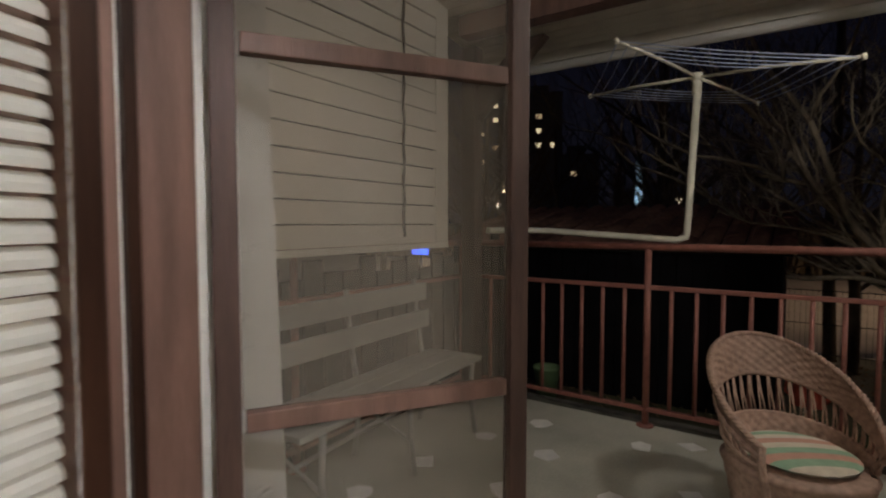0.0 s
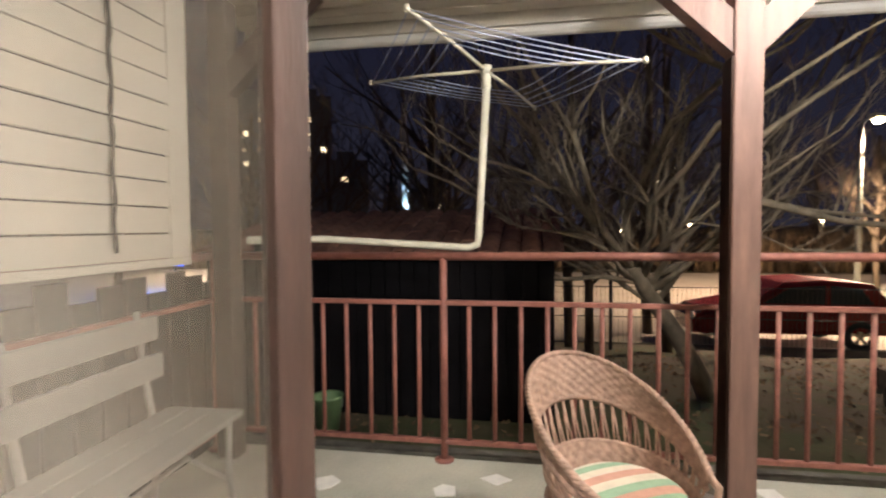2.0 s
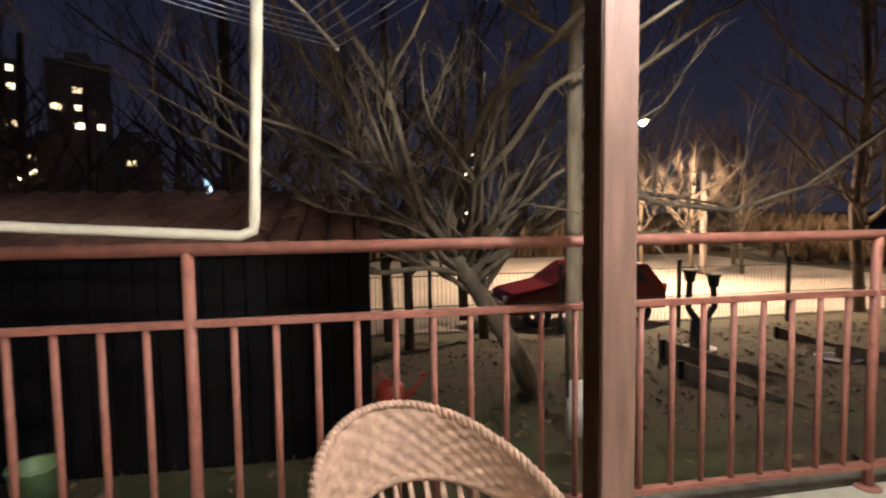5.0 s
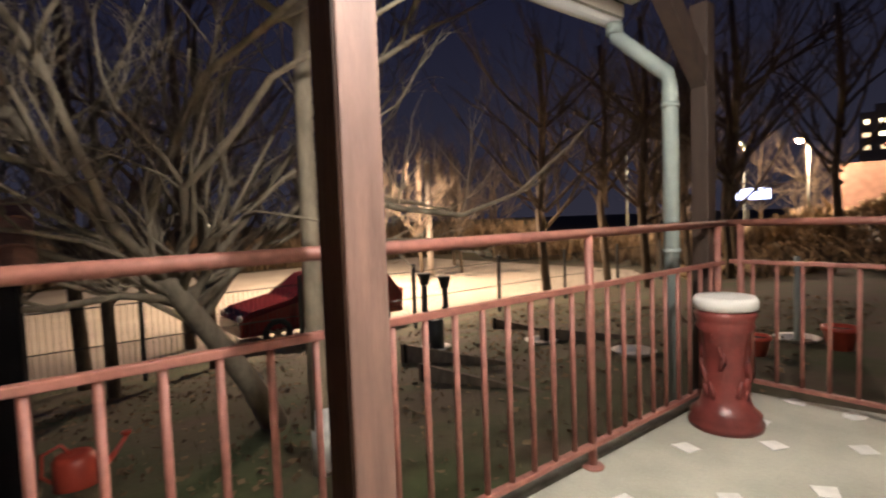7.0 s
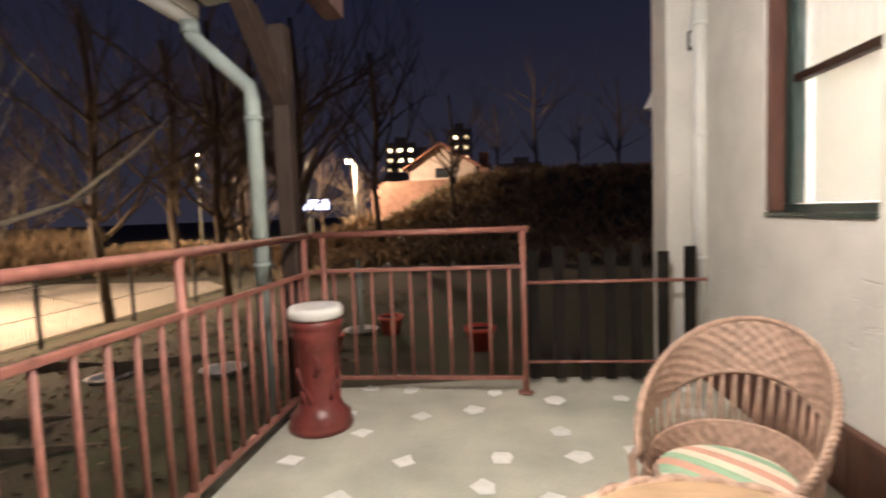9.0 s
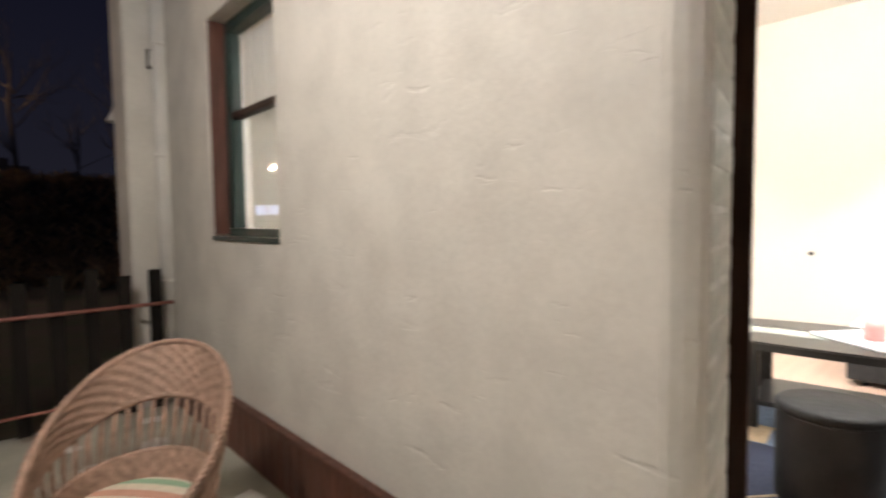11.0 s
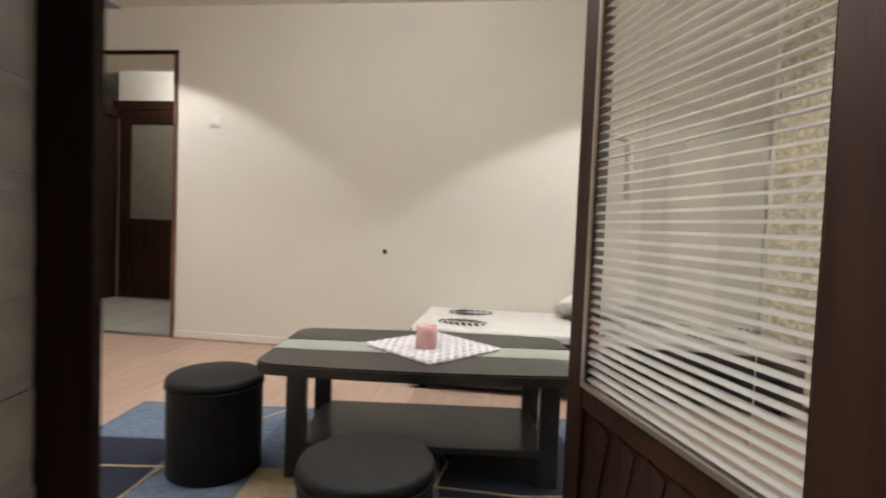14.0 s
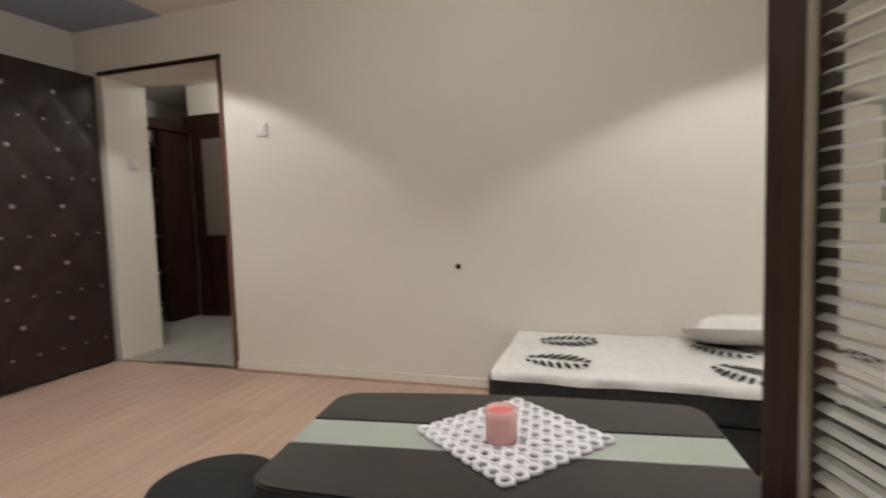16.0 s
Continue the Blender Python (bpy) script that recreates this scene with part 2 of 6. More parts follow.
M_CLAY = mat("glazed_red_clay", (0.20, 0.042, 0.036), 0.35, scale=12, vary=0.35, bump=0.35, fine=60)
M_MESH = sheer("insect_mesh", (0.21, 0.175, 0.135), 0.73)
M_CURTAIN = sheer("lace_curtain", (0.70, 0.63, 0.47), 0.35, 34.0, 0.8)
M_GLASS = glass("pane_glass")
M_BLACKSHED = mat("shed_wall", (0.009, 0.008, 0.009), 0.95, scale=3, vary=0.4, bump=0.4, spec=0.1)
M_TILE = mat("roof_tile", (0.26, 0.125, 0.085), 0.85, scale=10, vary=0.4, bump=0.4, rnd=0.2)
M_CARRED = mat("red_car_paint", (0.20, 0.020, 0.022), 0.25, scale=4, vary=0.15, bump=0)
M_RUBBER = mat("rubber", (0.02, 0.02, 0.02), 0.8, scale=20, vary=0.2, bump=0.1)
M_FENCE = mat("fence_wire", (0.030, 0.034, 0.030), 0.6, scale=20, vary=0.2, bump=0)
M_PLASTER = mat("house_plaster", (0.46, 0.40, 0.34), 0.9, scale=1.5, vary=0.2, bump=0.2)
M_BRICKRED = mat("brick_wall", (0.26, 0.15, 0.11), 0.9, scale=2.5, vary=0.3, bump=0.3)
M_TOWER = mat("tower_concrete", (0.16, 0.16, 0.18), 0.9, scale=0.2, vary=0.2, bump=0)
M_GREENPLASTIC = mat("green_plastic", (0.16, 0.26, 0.12), 0.5, scale=8, vary=0.2, bump=0.05)
M_REDPLASTIC = mat("red_plastic", (0.52, 0.075, 0.045), 0.4, scale=8, vary=0.2, bump=0.05)
M_HEDGE = mat("dry_scrub", (0.36, 0.26, 0.15), 0.95, scale=1.2, vary=0.5, bump=0.8, fine=20, island=0.4)
M_CUSH = [mat("cushion_" + nm, c, 0.9, scale=30, vary=0.15, bump=0.3, fine=200) for nm, c in
          (("cream", (0.66, 0.58, 0.46)), ("pink", (0.56, 0.30, 0.22)), ("green", (0.28, 0.42, 0.28)))]
M_WARMWIN = glow("lit_window", (1.0, 0.80, 0.50), 3.0)
M_WARMWIN2 = glow("lit_window_dim", (1.0, 0.72, 0.42), 1.0)
M_BULB = glow("lamp_bulb", (1.0, 0.70, 0.40), 30.0)
M_SKYBLUE = glow("pale_blue_sign", (0.42, 0.55, 1.0), 2.0)
M_HALLPANE = mat("dim_hall_glass", (0.20, 0.175, 0.14), 0.15, scale=4, vary=0.12, bump=0)
M_BLUE = glow("blue_sign", (0.10, 0.20, 1.0), 2.2)
M_WHITELIGHT = glow("white_lamp", (1.0, 0.92, 0.8), 12.0)


# ---- mesh helpers ----
def box(bm, x0, x1, y0, y1, z0, z1, bevel=0.0, m=None):
    g = bmesh.ops.create_cube(bm, size=1.0)
    t = Matrix.Translation(((x0 + x1) / 2, (y0 + y1) / 2, (z0 + z1) / 2)) @ Matrix.Diagonal((abs(x1 - x0), abs(y1 - y0), abs(z1 - z0), 1))
    bmesh.ops.transform(bm, matrix=(m @ t) if m else t, verts=g["verts"])
    if bevel:
        edges = list({e for v in g["verts"] for e in v.link_edges})
        bmesh.ops.bevel(bm, geom=edges, offset=bevel, segments=2, affect="EDGES", profile=0.6)
    return bm


def bx(*a, **k):
    return box(bmesh.new(), *a, **k)


def tube(bm, pts, radii, sides=6, closed=False):
    pts = [Vector(p) for p in pts]
    if not hasattr(radii, "__len__"):
        radii = [radii] * len(pts)
    rings, n, up = [], len(pts), None
    for i, p in enumerate(pts):
        a = pts[i - 1] if (i or closed) else p
        b = pts[(i + 1) % n] if (i < n - 1 or closed) else p
        d = (b - a).normalized()
        if up is None:
            up = d.orthogonal().normalized()
        up = (up - d * up.dot(d))
        up = up.normalized() if up.length > 1e-6 else d.orthogonal().normalized()
        side = d.cross(up)
        rings.append([bm.verts.new(p + (up * math.cos(k * math.tau / sides) + side * math.sin(k * math.tau / sides)) * radii[i]) for k in range(sides)])
    for i in range(n if closed else n - 1):
        r, s = rings[i], rings[(i + 1) % n]
        for k in range(sides):
            f = bm.faces.new((r[k], r[(k + 1) % sides], s[(k + 1) % sides], s[k]))
            f.smooth = True
    if not closed:
        bm.faces.new(rings[0][::-1]), bm.faces.new(rings[-1])
    return bm


def lathe(bm, profile, seg=28, at=(0, 0, 0)):
    """profile: (radius, height) from bottom to top."""
    rings = []
    for r, z in profile:
        rings.append([bm.verts.new((at[0] + r * math.cos(k * math.tau / seg), at[1] + r * math.sin(k * math.tau / seg), at[2] + z)) for k in range(seg)])
    for a, b in zip(rings, rings[1:]):
        for k in range(seg):
            f = bm.faces.new((a[k], a[(k + 1) % seg], b[(k + 1) % seg], b[k]))
            f.smooth = True
    bm.faces.new(rings[0][::-1]), bm.faces.new(rings[-1])
    return bm


def prism(bm, outline, z0, z1, m=None):
    """An outline in x, y raised from z0 to z1."""
    lo = [bm.verts.new((x, y, z0)) for x, y in outline]
    hi = [bm.verts.new((x, y, z1)) for x, y in outline]
    n = len(lo)
    bm.faces.new(lo[::-1]), bm.faces.new(hi)
    for i in range(n):
        bm.faces.new((lo[i], lo[(i + 1) % n], hi[(i + 1) % n], hi[i]))
    if m:
        bmesh.ops.transform(bm, matrix=m, verts=lo + hi)
    return bm


def mesh_of(bm, material, name="mesh"):
    bmesh.ops.recalc_face_normals(bm, faces=bm.faces)
    me = bpy.data.meshes.new(name)
    bm.to_mesh(me)
    bm.free()
    me.materials.append(material)
    return me


def part(name, bm, material, parent=None, label="", at=None):
    ob = new(name, mesh_of(bm, material, name))
    if parent:
        ob.parent = parent
    if at:
        ob.matrix_local = at
    if label:
        tagged(ob, label)
    return ob


def thing(name, at, label, category, group=""):
    ob = new(name)
    ob.empty_display_size = 0.1
    ob.matrix_world = at if isinstance(at, Matrix) else Matrix.Translation(at)
    return tagged(ob, label, category, group)


def built(name, bm, material, label, category, kind="structure"):
    return tagged(part(name, bm, material), label, category, kind=kind)

# ---- large structure: the house ----
FZ = 0.19
DY0, DY1 = 0.43, 1.63
WT = 0.36
RX = 2.555


def wall_with_holes(x0, x1, y0, y1, z0, z1, holes):
    """A wall across x0..x1, running along y, with openings (ya, yb, za, zb)."""
    bm, y = bmesh.new(), y0
    for ya, yb, za, zb in sorted(holes):
        box(bm, x0, x1, y, ya, z0, z1)
        if za > z0:
            box(bm, x0, x1, ya, yb, z0, za)
        box(bm, x0, x1, ya, yb, zb, z1)
        y = yb
    return box(bm, x0, x1, y, y1, z0, z1)


WIN = (-2.14, -1.33, 1.09, 2.25)
built("wall_terrace", wall_with_holes(-0.05, 0, -2.95, 2.598, -0.4, 3.1, [(0.312, DY1, -0.4, 2.33), WIN]), M_STUCCO,
      "rough cream stucco house wall beside the terrace", "wall")
built("wall_terrace_core", wall_with_holes(-WT, -0.052, -2.95, 2.598, -0.4, 3.1, [(0.295, DY1, -0.4, 2.33), WIN]), M_STUCCO, "cream stucco core of the house wall", "wall")
built("wall_wing", bx(-WT, 0.30, 2.60, 2.86, -0.4, 3.1), M_STUCCO, "cream stucco wing wall beside the terrace bench", "wall")
reveal = built("door_reveal", prism(bmesh.new(), [(-0.066, 0.300), (-0.066, 0.379), (-0.352, 0.322), (-0.352, 0.300)], FZ - 0.19, 2.33), M_MORTAR,
               "rough grey cement door reveal with brick courses showing", "wall")
bm = prism(bmesh.new(), [(-0.0645, 0.3125), (0.0, 0.3125), (-0.004, 0.330), (-0.020, 0.352), (-0.042, 0.371), (-0.0645, 0.381)], -0.02, 2.33)
built("wall_door_corner", bm, M_STUCCO, "worn rounded stucco corner beside the doorway", "wall")
built("wall_corner_pier", bx(-WT + 0.01, 0.22, -3.30, -2.952, -0.4, 3.1, bevel=0.02), M_STUCCO, "cream stucco pier at the house corner", "wall")

bm = bmesh.new()
lo = [bm.verts.new(v) for v in ((0.002, 1.665, -0.1), (0.245, 1.675, -0.1), (0.240, 1.85, -0.1), (0.002, 1.85, -0.1))]
hi = [bm.verts.new(v) for v in ((0.002, 1.665, 2.5), (0.160, 1.675, 2.5), (0.155, 1.85, 2.5), (0.002, 1.85, 2.5))]
bm.faces.new(lo[::-1]), bm.faces.new(hi)
for k in range(4):
    bm.faces.new((lo[k], lo[(k + 1) % 4], hi[(k + 1) % 4], hi[k]))
bmesh.ops.bevel(bm, geom=bm.edges[:], offset=0.012, segments=2, affect="EDGES")
built("wall_pilaster", bm, M_STUCCO, "whitewashed stucco pilaster beside the mesh door", "wall")

# the room
built("wall_room_far", wall_with_holes(-3.88, -3.515, -3.05, 2.3, -0.1, 2.62, [(-2.80, -1.78, FZ, 2.27)]), M_ROOMWALL, "plain cream plaster room wall", "wall")
built("wall_room_side", bx(-3.513, -WT - 0.002, -3.25, -3.05, -0.1, 2.62), M_ROOMWALL, "plain cream plaster room side wall", "wall")
built("wall_room_window", bx(-3.513, -WT - 0.002, 2.3, 2.5, -0.1, 2.62), M_ROOMWALL, "plain cream plaster wall behind a lace curtain", "wall")
built("wall_room_front", wall_with_holes(-WT - 0.03, -WT - 0.002, -3.05, 2.3, -0.1, 2.62, [(0.30, DY1, FZ, 2.33), WIN]), M_ROOMWALL, "cream plaster inner face of the front wall", "wall")
built("ceiling", bx(-4.06, -WT - 0.03, -3.05, 2.3, 2.62, 2.72), M_CEIL, "cream painted room ceiling", "ceiling")
built("ceiling_panel", bx(-3.51, -0.45, -3.04, -2.22, 2.608, 2.616), M_BLUECEIL, "blue-grey painted strip of ceiling", "ceiling")

# the hall
built("floor_hall", bx(-6.2, -3.882, -4.4, -1.4, FZ - 0.1, FZ - 0.002), M_HALLFLOOR, "grey wood-look laminate hall floor", "floor")
built("wall_hall_far", bx(-5.25, -5.10, -3.55, -1.4, -0.1, 2.62), M_ROOMWALL, "cream hall wall", "wall")
built("wall_hall_back", bx(-6.2, -3.882, -4.5, -4.4, -0.1, 2.62), M_ROOMWALL, "cream hall end wall", "wall")
built("wall_hall_side", bx(-6.2, -3.882, -1.4, -1.3, -0.1, 2.62), M_ROOMWALL, "cream hall side wall", "wall")
built("wall_hall_end", bx(-6.3, -6.2, -4.4, -1.4, -0.1, 2.62), M_ROOMWALL, "cream wall of the next room", "wall")
built("wall_hall_near", bx(-3.88, -3.72, -4.4, -3.052, -0.1, 2.62), M_ROOMWALL, "cream hall wall beside the doorway", "wall")
built("ceiling_hall", bx(-6.2, -3.882, -4.4, -1.4, 2.62, 2.7), M_CEIL, "white hall ceiling", "ceiling")
built("hall_passage_floor", bx(-3.88, -3.517, -2.798, -1.782, FZ + 0.001, FZ + 0.005), M_HALLFLOOR, "grey laminate doorway floor", "floor")

# terrace slab and roof
floor = built("floor_terrace", prism(bmesh.new(), [(0, 2.72), (0, -2.95), (1.2, -2.93), (2.58, -2.67), (2.58, 2.72)], -0.16, 0.0), M_CONCRETE, "worn concrete terrace floor with set pale stones", "floor")
room_floor = built("floor_room", bx(-3.515, -WT, -3.05, 2.3, FZ - 0.14, FZ - 0.012), M_DARKWOOD, "pinkish beige laminate floor", "floor")
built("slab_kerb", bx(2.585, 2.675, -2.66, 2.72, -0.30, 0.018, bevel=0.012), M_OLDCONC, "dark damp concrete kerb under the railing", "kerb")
built("threshold", bx(-WT, 0.03, DY0 + 0.008, DY1 - 0.002, 0.0, FZ - 0.01, bevel=0.006), M_CONCRETE, "worn concrete door step", "step")


def roof_z(x):
    return 2.40 + (3.02 - x) * 0.13


roof = built("terrace_roof", bmesh.new(), M_SOFFIT, "sloping terrace roof with a slatted white underside", "roof")
bm = bmesh.new()
lo = [bm.verts.new(p) for p in ((0, -2.3, roof_z(0) + 0.05), (3.05, -2.3, roof_z(3.05) + 0.05), (3.05, 2.75, roof_z(3.05) + 0.05), (0, 2.75, roof_z(0) + 0.05))]
hi = [bm.verts.new(v.co + Vector((0, 0, 0.05))) for v in lo]
bm.faces.new(lo), bm.faces.new(hi[::-1])
for i in range(4):
    bm.faces.new((lo[i], lo[(i + 1) % 4], hi[(i + 1) % 4], hi[i]))
part("deck", bm, M_OLDWOOD, roof)
slope = math.atan(-0.13)
me = mesh_of(bx(-0.042, 0.042, -2.52, 2.52, -0.012, 0.012, bevel=0.004), M_SOFFIT, "soffit_board")
for i in range(33):
    x = 0.06 + i * 0.0905
    ob = new("soffit_board", me)
    ob.parent = roof
    ob.matrix_local = Matrix.Translation((x, 0.225, roof_z(x) + 0.03)) @ Matrix.Rotation(-slope, 4, "Y")
part("fascia", bx(3.05, 3.075, -2.3, 2.75, roof_z(3.05) - 0.03, roof_z(3.05) + 0.10), M_SOFFIT, roof)


# ---- posts with braces ----
def post(name, x, y, braces, w=0.075, finish=None):
    p = thing(name, (x, y, 0), "reddish-brown stained square wooden roof post with braces", "post", "roof posts")
    h = roof_z(x) - 0.125
    part("shaft", bx(-w, w, -w, w, 0, h, bevel=0.008), finish or M_POST, p)
    for dx, dy in braces:
        b = bmesh.new()
        d = Vector((dx, dy, 0))
        s = Vector((-dy, dx, 0)) * 0.045
        z0, z1 = h - 0.48, h - 0.02
        pts = [d * w + Vector((0, 0, z0)), d * (w + 0.13) + Vector((0, 0, z0 + 0.02)), d * (w + 0.46) + Vector((0, 0, z1)), d * (w + 0.32) + Vector((0, 0, z1))]
        pts[1] = d * w + Vector((0, 0, z0 + 0.17))
        q = [pts[0], pts[2] + d * 0.02, pts[3], pts[1]]
        a = [b.verts.new(v + s) for v in q]
        c = [b.verts.new(v - s) for v in q]
        b.faces.new(a), b.faces.new(c[::-1])
        for i in range(4):
            b.faces.new((a[i], a[(i + 1) % 4], c[(i + 1) % 4], c[i]))
        part("brace", b, finish or M_POST, p)
    return p


mp = post("roof_post", 2.300, 0.103, [(0, 1), (0, -1)], 0.056)
# added dark sheet: the shade on the post's +y side is put into its colour
part("side_shade_board", bx(-0.054, 0.056, 0.0562, 0.066, 0, roof_z(2.3) - 0.62, bevel=0.003), M_DARKWOOD, mp, "thin dark board added to give the post's side its shade")
post("roof_post", 2.44, 2.52, [(0, -1)], 0.052, M_SHADEDPOST)
post("roof_post", 2.62, -2.42, [(0, 1)], 0.05, M_SHADEDPOST)
beam = built("roof_beam", bx(2.24, 2.36, -2.5, 2.5, roof_z(2.30) - 0.125, roof_z(2.30) + 0.0), M_POST, "reddish-brown wooden beam under the terrace roof", "beam")


# ---- railings ----
def railing(name, a, b, posts, gap=0.127, top=1.05, mid=0.815, low=0.10, label="red-brown painted steel terrace railing with round balusters", bars=True, phase=0.0):
    a, b = Vector((*a, 0)), Vector((*b, 0))
    d = (b - a)
    length = d.length
    m = Matrix.Translation(a) @ Matrix.Rotation(math.atan2(d.y, d.x), 4, "Z")
    r = thing(name, m, label, "railing", "terrace railings")
    part("handrail", tube(bmesh.new(), [(-0.02, 0, top), (length + 0.02, 0, top)], 0.021, 10), M_REDMETAL, r)
    part("upper_rail", bx(0, length, -0.016, 0.016, mid - 0.012, mid + 0.012, bevel=0.004), M_REDMETAL, r)
    part("lower_rail", bx(0, length, -0.016, 0.016, low - 0.012, low + 0.012, bevel=0.004), M_REDMETAL, r)
    pm = mesh_of(tube(bmesh.new(), [(0, 0, 0), (0, 0, top - 0.005)], 0.019, 10), M_REDMETAL, "post")
    pf = mesh_of(lathe(bmesh.new(), [(0.05, 0), (0.05, 0.008), (0.03, 0.014)], 14), M_REDMETAL, "flange")
    for x in posts:
        o = new("post", pm)
        o.parent, o.location = r, (x, 0, 0)
        f = new("flange", pf)
        f.parent = o
    bmesh_bal = mesh_of(tube(bmesh.new(), [(0, 0, low), (0, 0, mid)], 0.0115, 8), M_REDMETAL, "baluster")
    k = 0 if phase else 1
    while bars and phase + k * gap < length - 0.03:
        x = phase + k * gap
        if all(abs(x - q) > 0.04 for q in posts):
            o = new("baluster", bmesh_bal)
            o.parent, o.location = r, (x, 0, 0)
        k += 1
    return r


railing("side_railing", (RX, 2.50), (RX, -2.52), [1.10, 3.69, 4.95], gap=0.1296, phase=0.0632)
railing("garden_railing", (RX, -2.62), (1.18, -2.62), [0.06, 1.36])
railing("bench_railing", (0.33, 2.64), (RX, 2.64), [0.03, 0.70, 2.17], bars=False, label="red-brown steel railing behind the bench")

# dark planks behind the bench rail
fence = thing("plank_fence", (0.325, 2.70, -0.35), "dark weathered vertical plank fence behind the railing", "fence")
for i in range(22):
    h = 1.30 + 0.05 * math.sin(i * 2.3) + (0.12 if i > 17 else 0)
    part("plank", bx(i * 0.135, i * 0.135 + 0.122, -0.012, 0.012, 0, h, bevel=0.006), M_OLDWOOD, fence)
part("crossbar", bx(0, 2.955, 0.013, 0.045, 0.35, 0.43), M_OLDWOOD, fence)

# ---- ground ----
def ground_z(x, y):
    t = min(max((x - 4.0) / 8.0, 0), 1)
    hill = min(max((-y - 16) / 20, 0), 1) * min(max((16 - x) / 14, 0), 1)
    return -0.36 - 1.04 * t + hill * hill * (3 - 2 * hill) * 4.3


bm = bmesh.new()
xs = [-1500, -200, -60, -30] + [-20 + i * 1.0 for i in range(56)] + [45, 70, 150, 400, 1500]
ys = [-1500, -300, -100, -60] + [-45 + i * 1.0 for i in range(76)] + [40, 60, 120, 400, 1500]
grid = [[bm.verts.new((x, y, ground_z(x, y) + (0.05 * noise.noise((x * 0.9, y * 0.9, 0)) if 2.8 < x < 10 and -12 < y < 6 else 0))) for y in ys] for x in xs]
for i in range(len(xs) - 1):
    for j in range(len(ys) - 1):
        bm.faces.new((grid[i][j], grid[i + 1][j], grid[i + 1][j + 1], grid[i][j + 1])).smooth = True
built("ground", bm, M_GROUND, "dark bare garden soil with dry grass", "ground")
built("road", bx(11.0, 30.0, -20, 90, -1.41, -1.385), M_ROAD, "pale street surface lit by street lamps", "road")

# brick courses of the door reveal
rv = random.Random(6)
frm = Matrix.Translation((-0.068, 0.3795, 0)) @ Matrix.Rotation(math.atan2(-0.057, -0.286), 4, "Z")
z = 0.02
while z < 2.30:
    hb = rv.uniform(0.058, 0.072)
    for a, b in ((0.0, 0.288),):
        o = part("brick", bx(a, b, -rv.uniform(0.0006, 0.0018), 0.01, 0, hb, bevel=0.0005), M_REVEAL, reveal)
        o.matrix_local = frm @ Matrix.Translation((0, 0, z)) @ Matrix.Rotation(rv.uniform(-0.03, 0.03), 4, "Y")
    z += hb + rv.uniform(0.010, 0.020)

# ---- terrace: doors, blind, window ----
def oriented(a, b, z=0.0):
    """A frame at a whose x axis runs towards b."""
    return Matrix.Translation((a[0], a[1], z)) @ Matrix.Rotation(math.atan2(b[1] - a[1], b[0] - a[0]), 4, "Z")


A, B = (-0.005, 1.605), (0.580, 1.238)
L = math.hypot(B[0] - A[0], B[1] - A[1]) + 0.005
md = thing("mesh_door", oriented(A, B, 0.06), "open brown wooden insect-mesh door with three mesh panels", "door")
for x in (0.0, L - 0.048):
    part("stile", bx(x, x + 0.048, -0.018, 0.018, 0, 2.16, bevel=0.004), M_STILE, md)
for z in (0.0, 0.705, 1.44, 2.10):
    part("rail", bx(0.056, L - 0.056, -0.016, 0.016, z + 0.008, z + 0.048, bevel=0.004), M_SCREEN, md)
for z0, z1 in ((0.05, 0.712), (0.755, 1.446), (1.490, 2.106)):
    part("mesh_panel", bx(0.05, L - 0.05, -0.0008, 0.0008, z0, z1), M_MESH, md, "grey insect mesh")

df = tagged(new("door_frame"), "dark brown wooden door frame with lining boards", "door frame", kind="structure")
part("jamb", prism(bmesh.new(), [(-0.354, 0.3005), (-0.354, 0.324), (-0.366, 0.3625), (-0.377, 0.3625), (-0.402, 0.3005)], FZ, 2.30), M_DARKWOOD, df)
part("jamb", bx(-0.335, -0.262, 1.375, 1.603, FZ, 2.30, bevel=0.006), M_SCREEN, df)
part("lining", bx(-0.260, -0.140, 1.612, 1.628, FZ, 2.30, bevel=0.003), M_WHITE, df, "white painted strip")
part("lining_post", bx(-0.138, -0.040, 1.588, 1.628, FZ, 2.30, bevel=0.006), M_SCREEN, df)
part("lining_strip", bx(-0.160, -0.1385, 1.590, 1.611, FZ, 2.30, bevel=0.003), M_DARKWOOD, df)
part("head", bx(-0.375, -0.302, 0.364, 1.62, 2.235, 2.30, bevel=0.006), M_DARKWOOD, df)
part("strike_plate", bx(-0.3535, -0.3505, 0.304, 0.322, 0.98, 1.06), M_DARKWOOD, df, "dark worn strike plate")

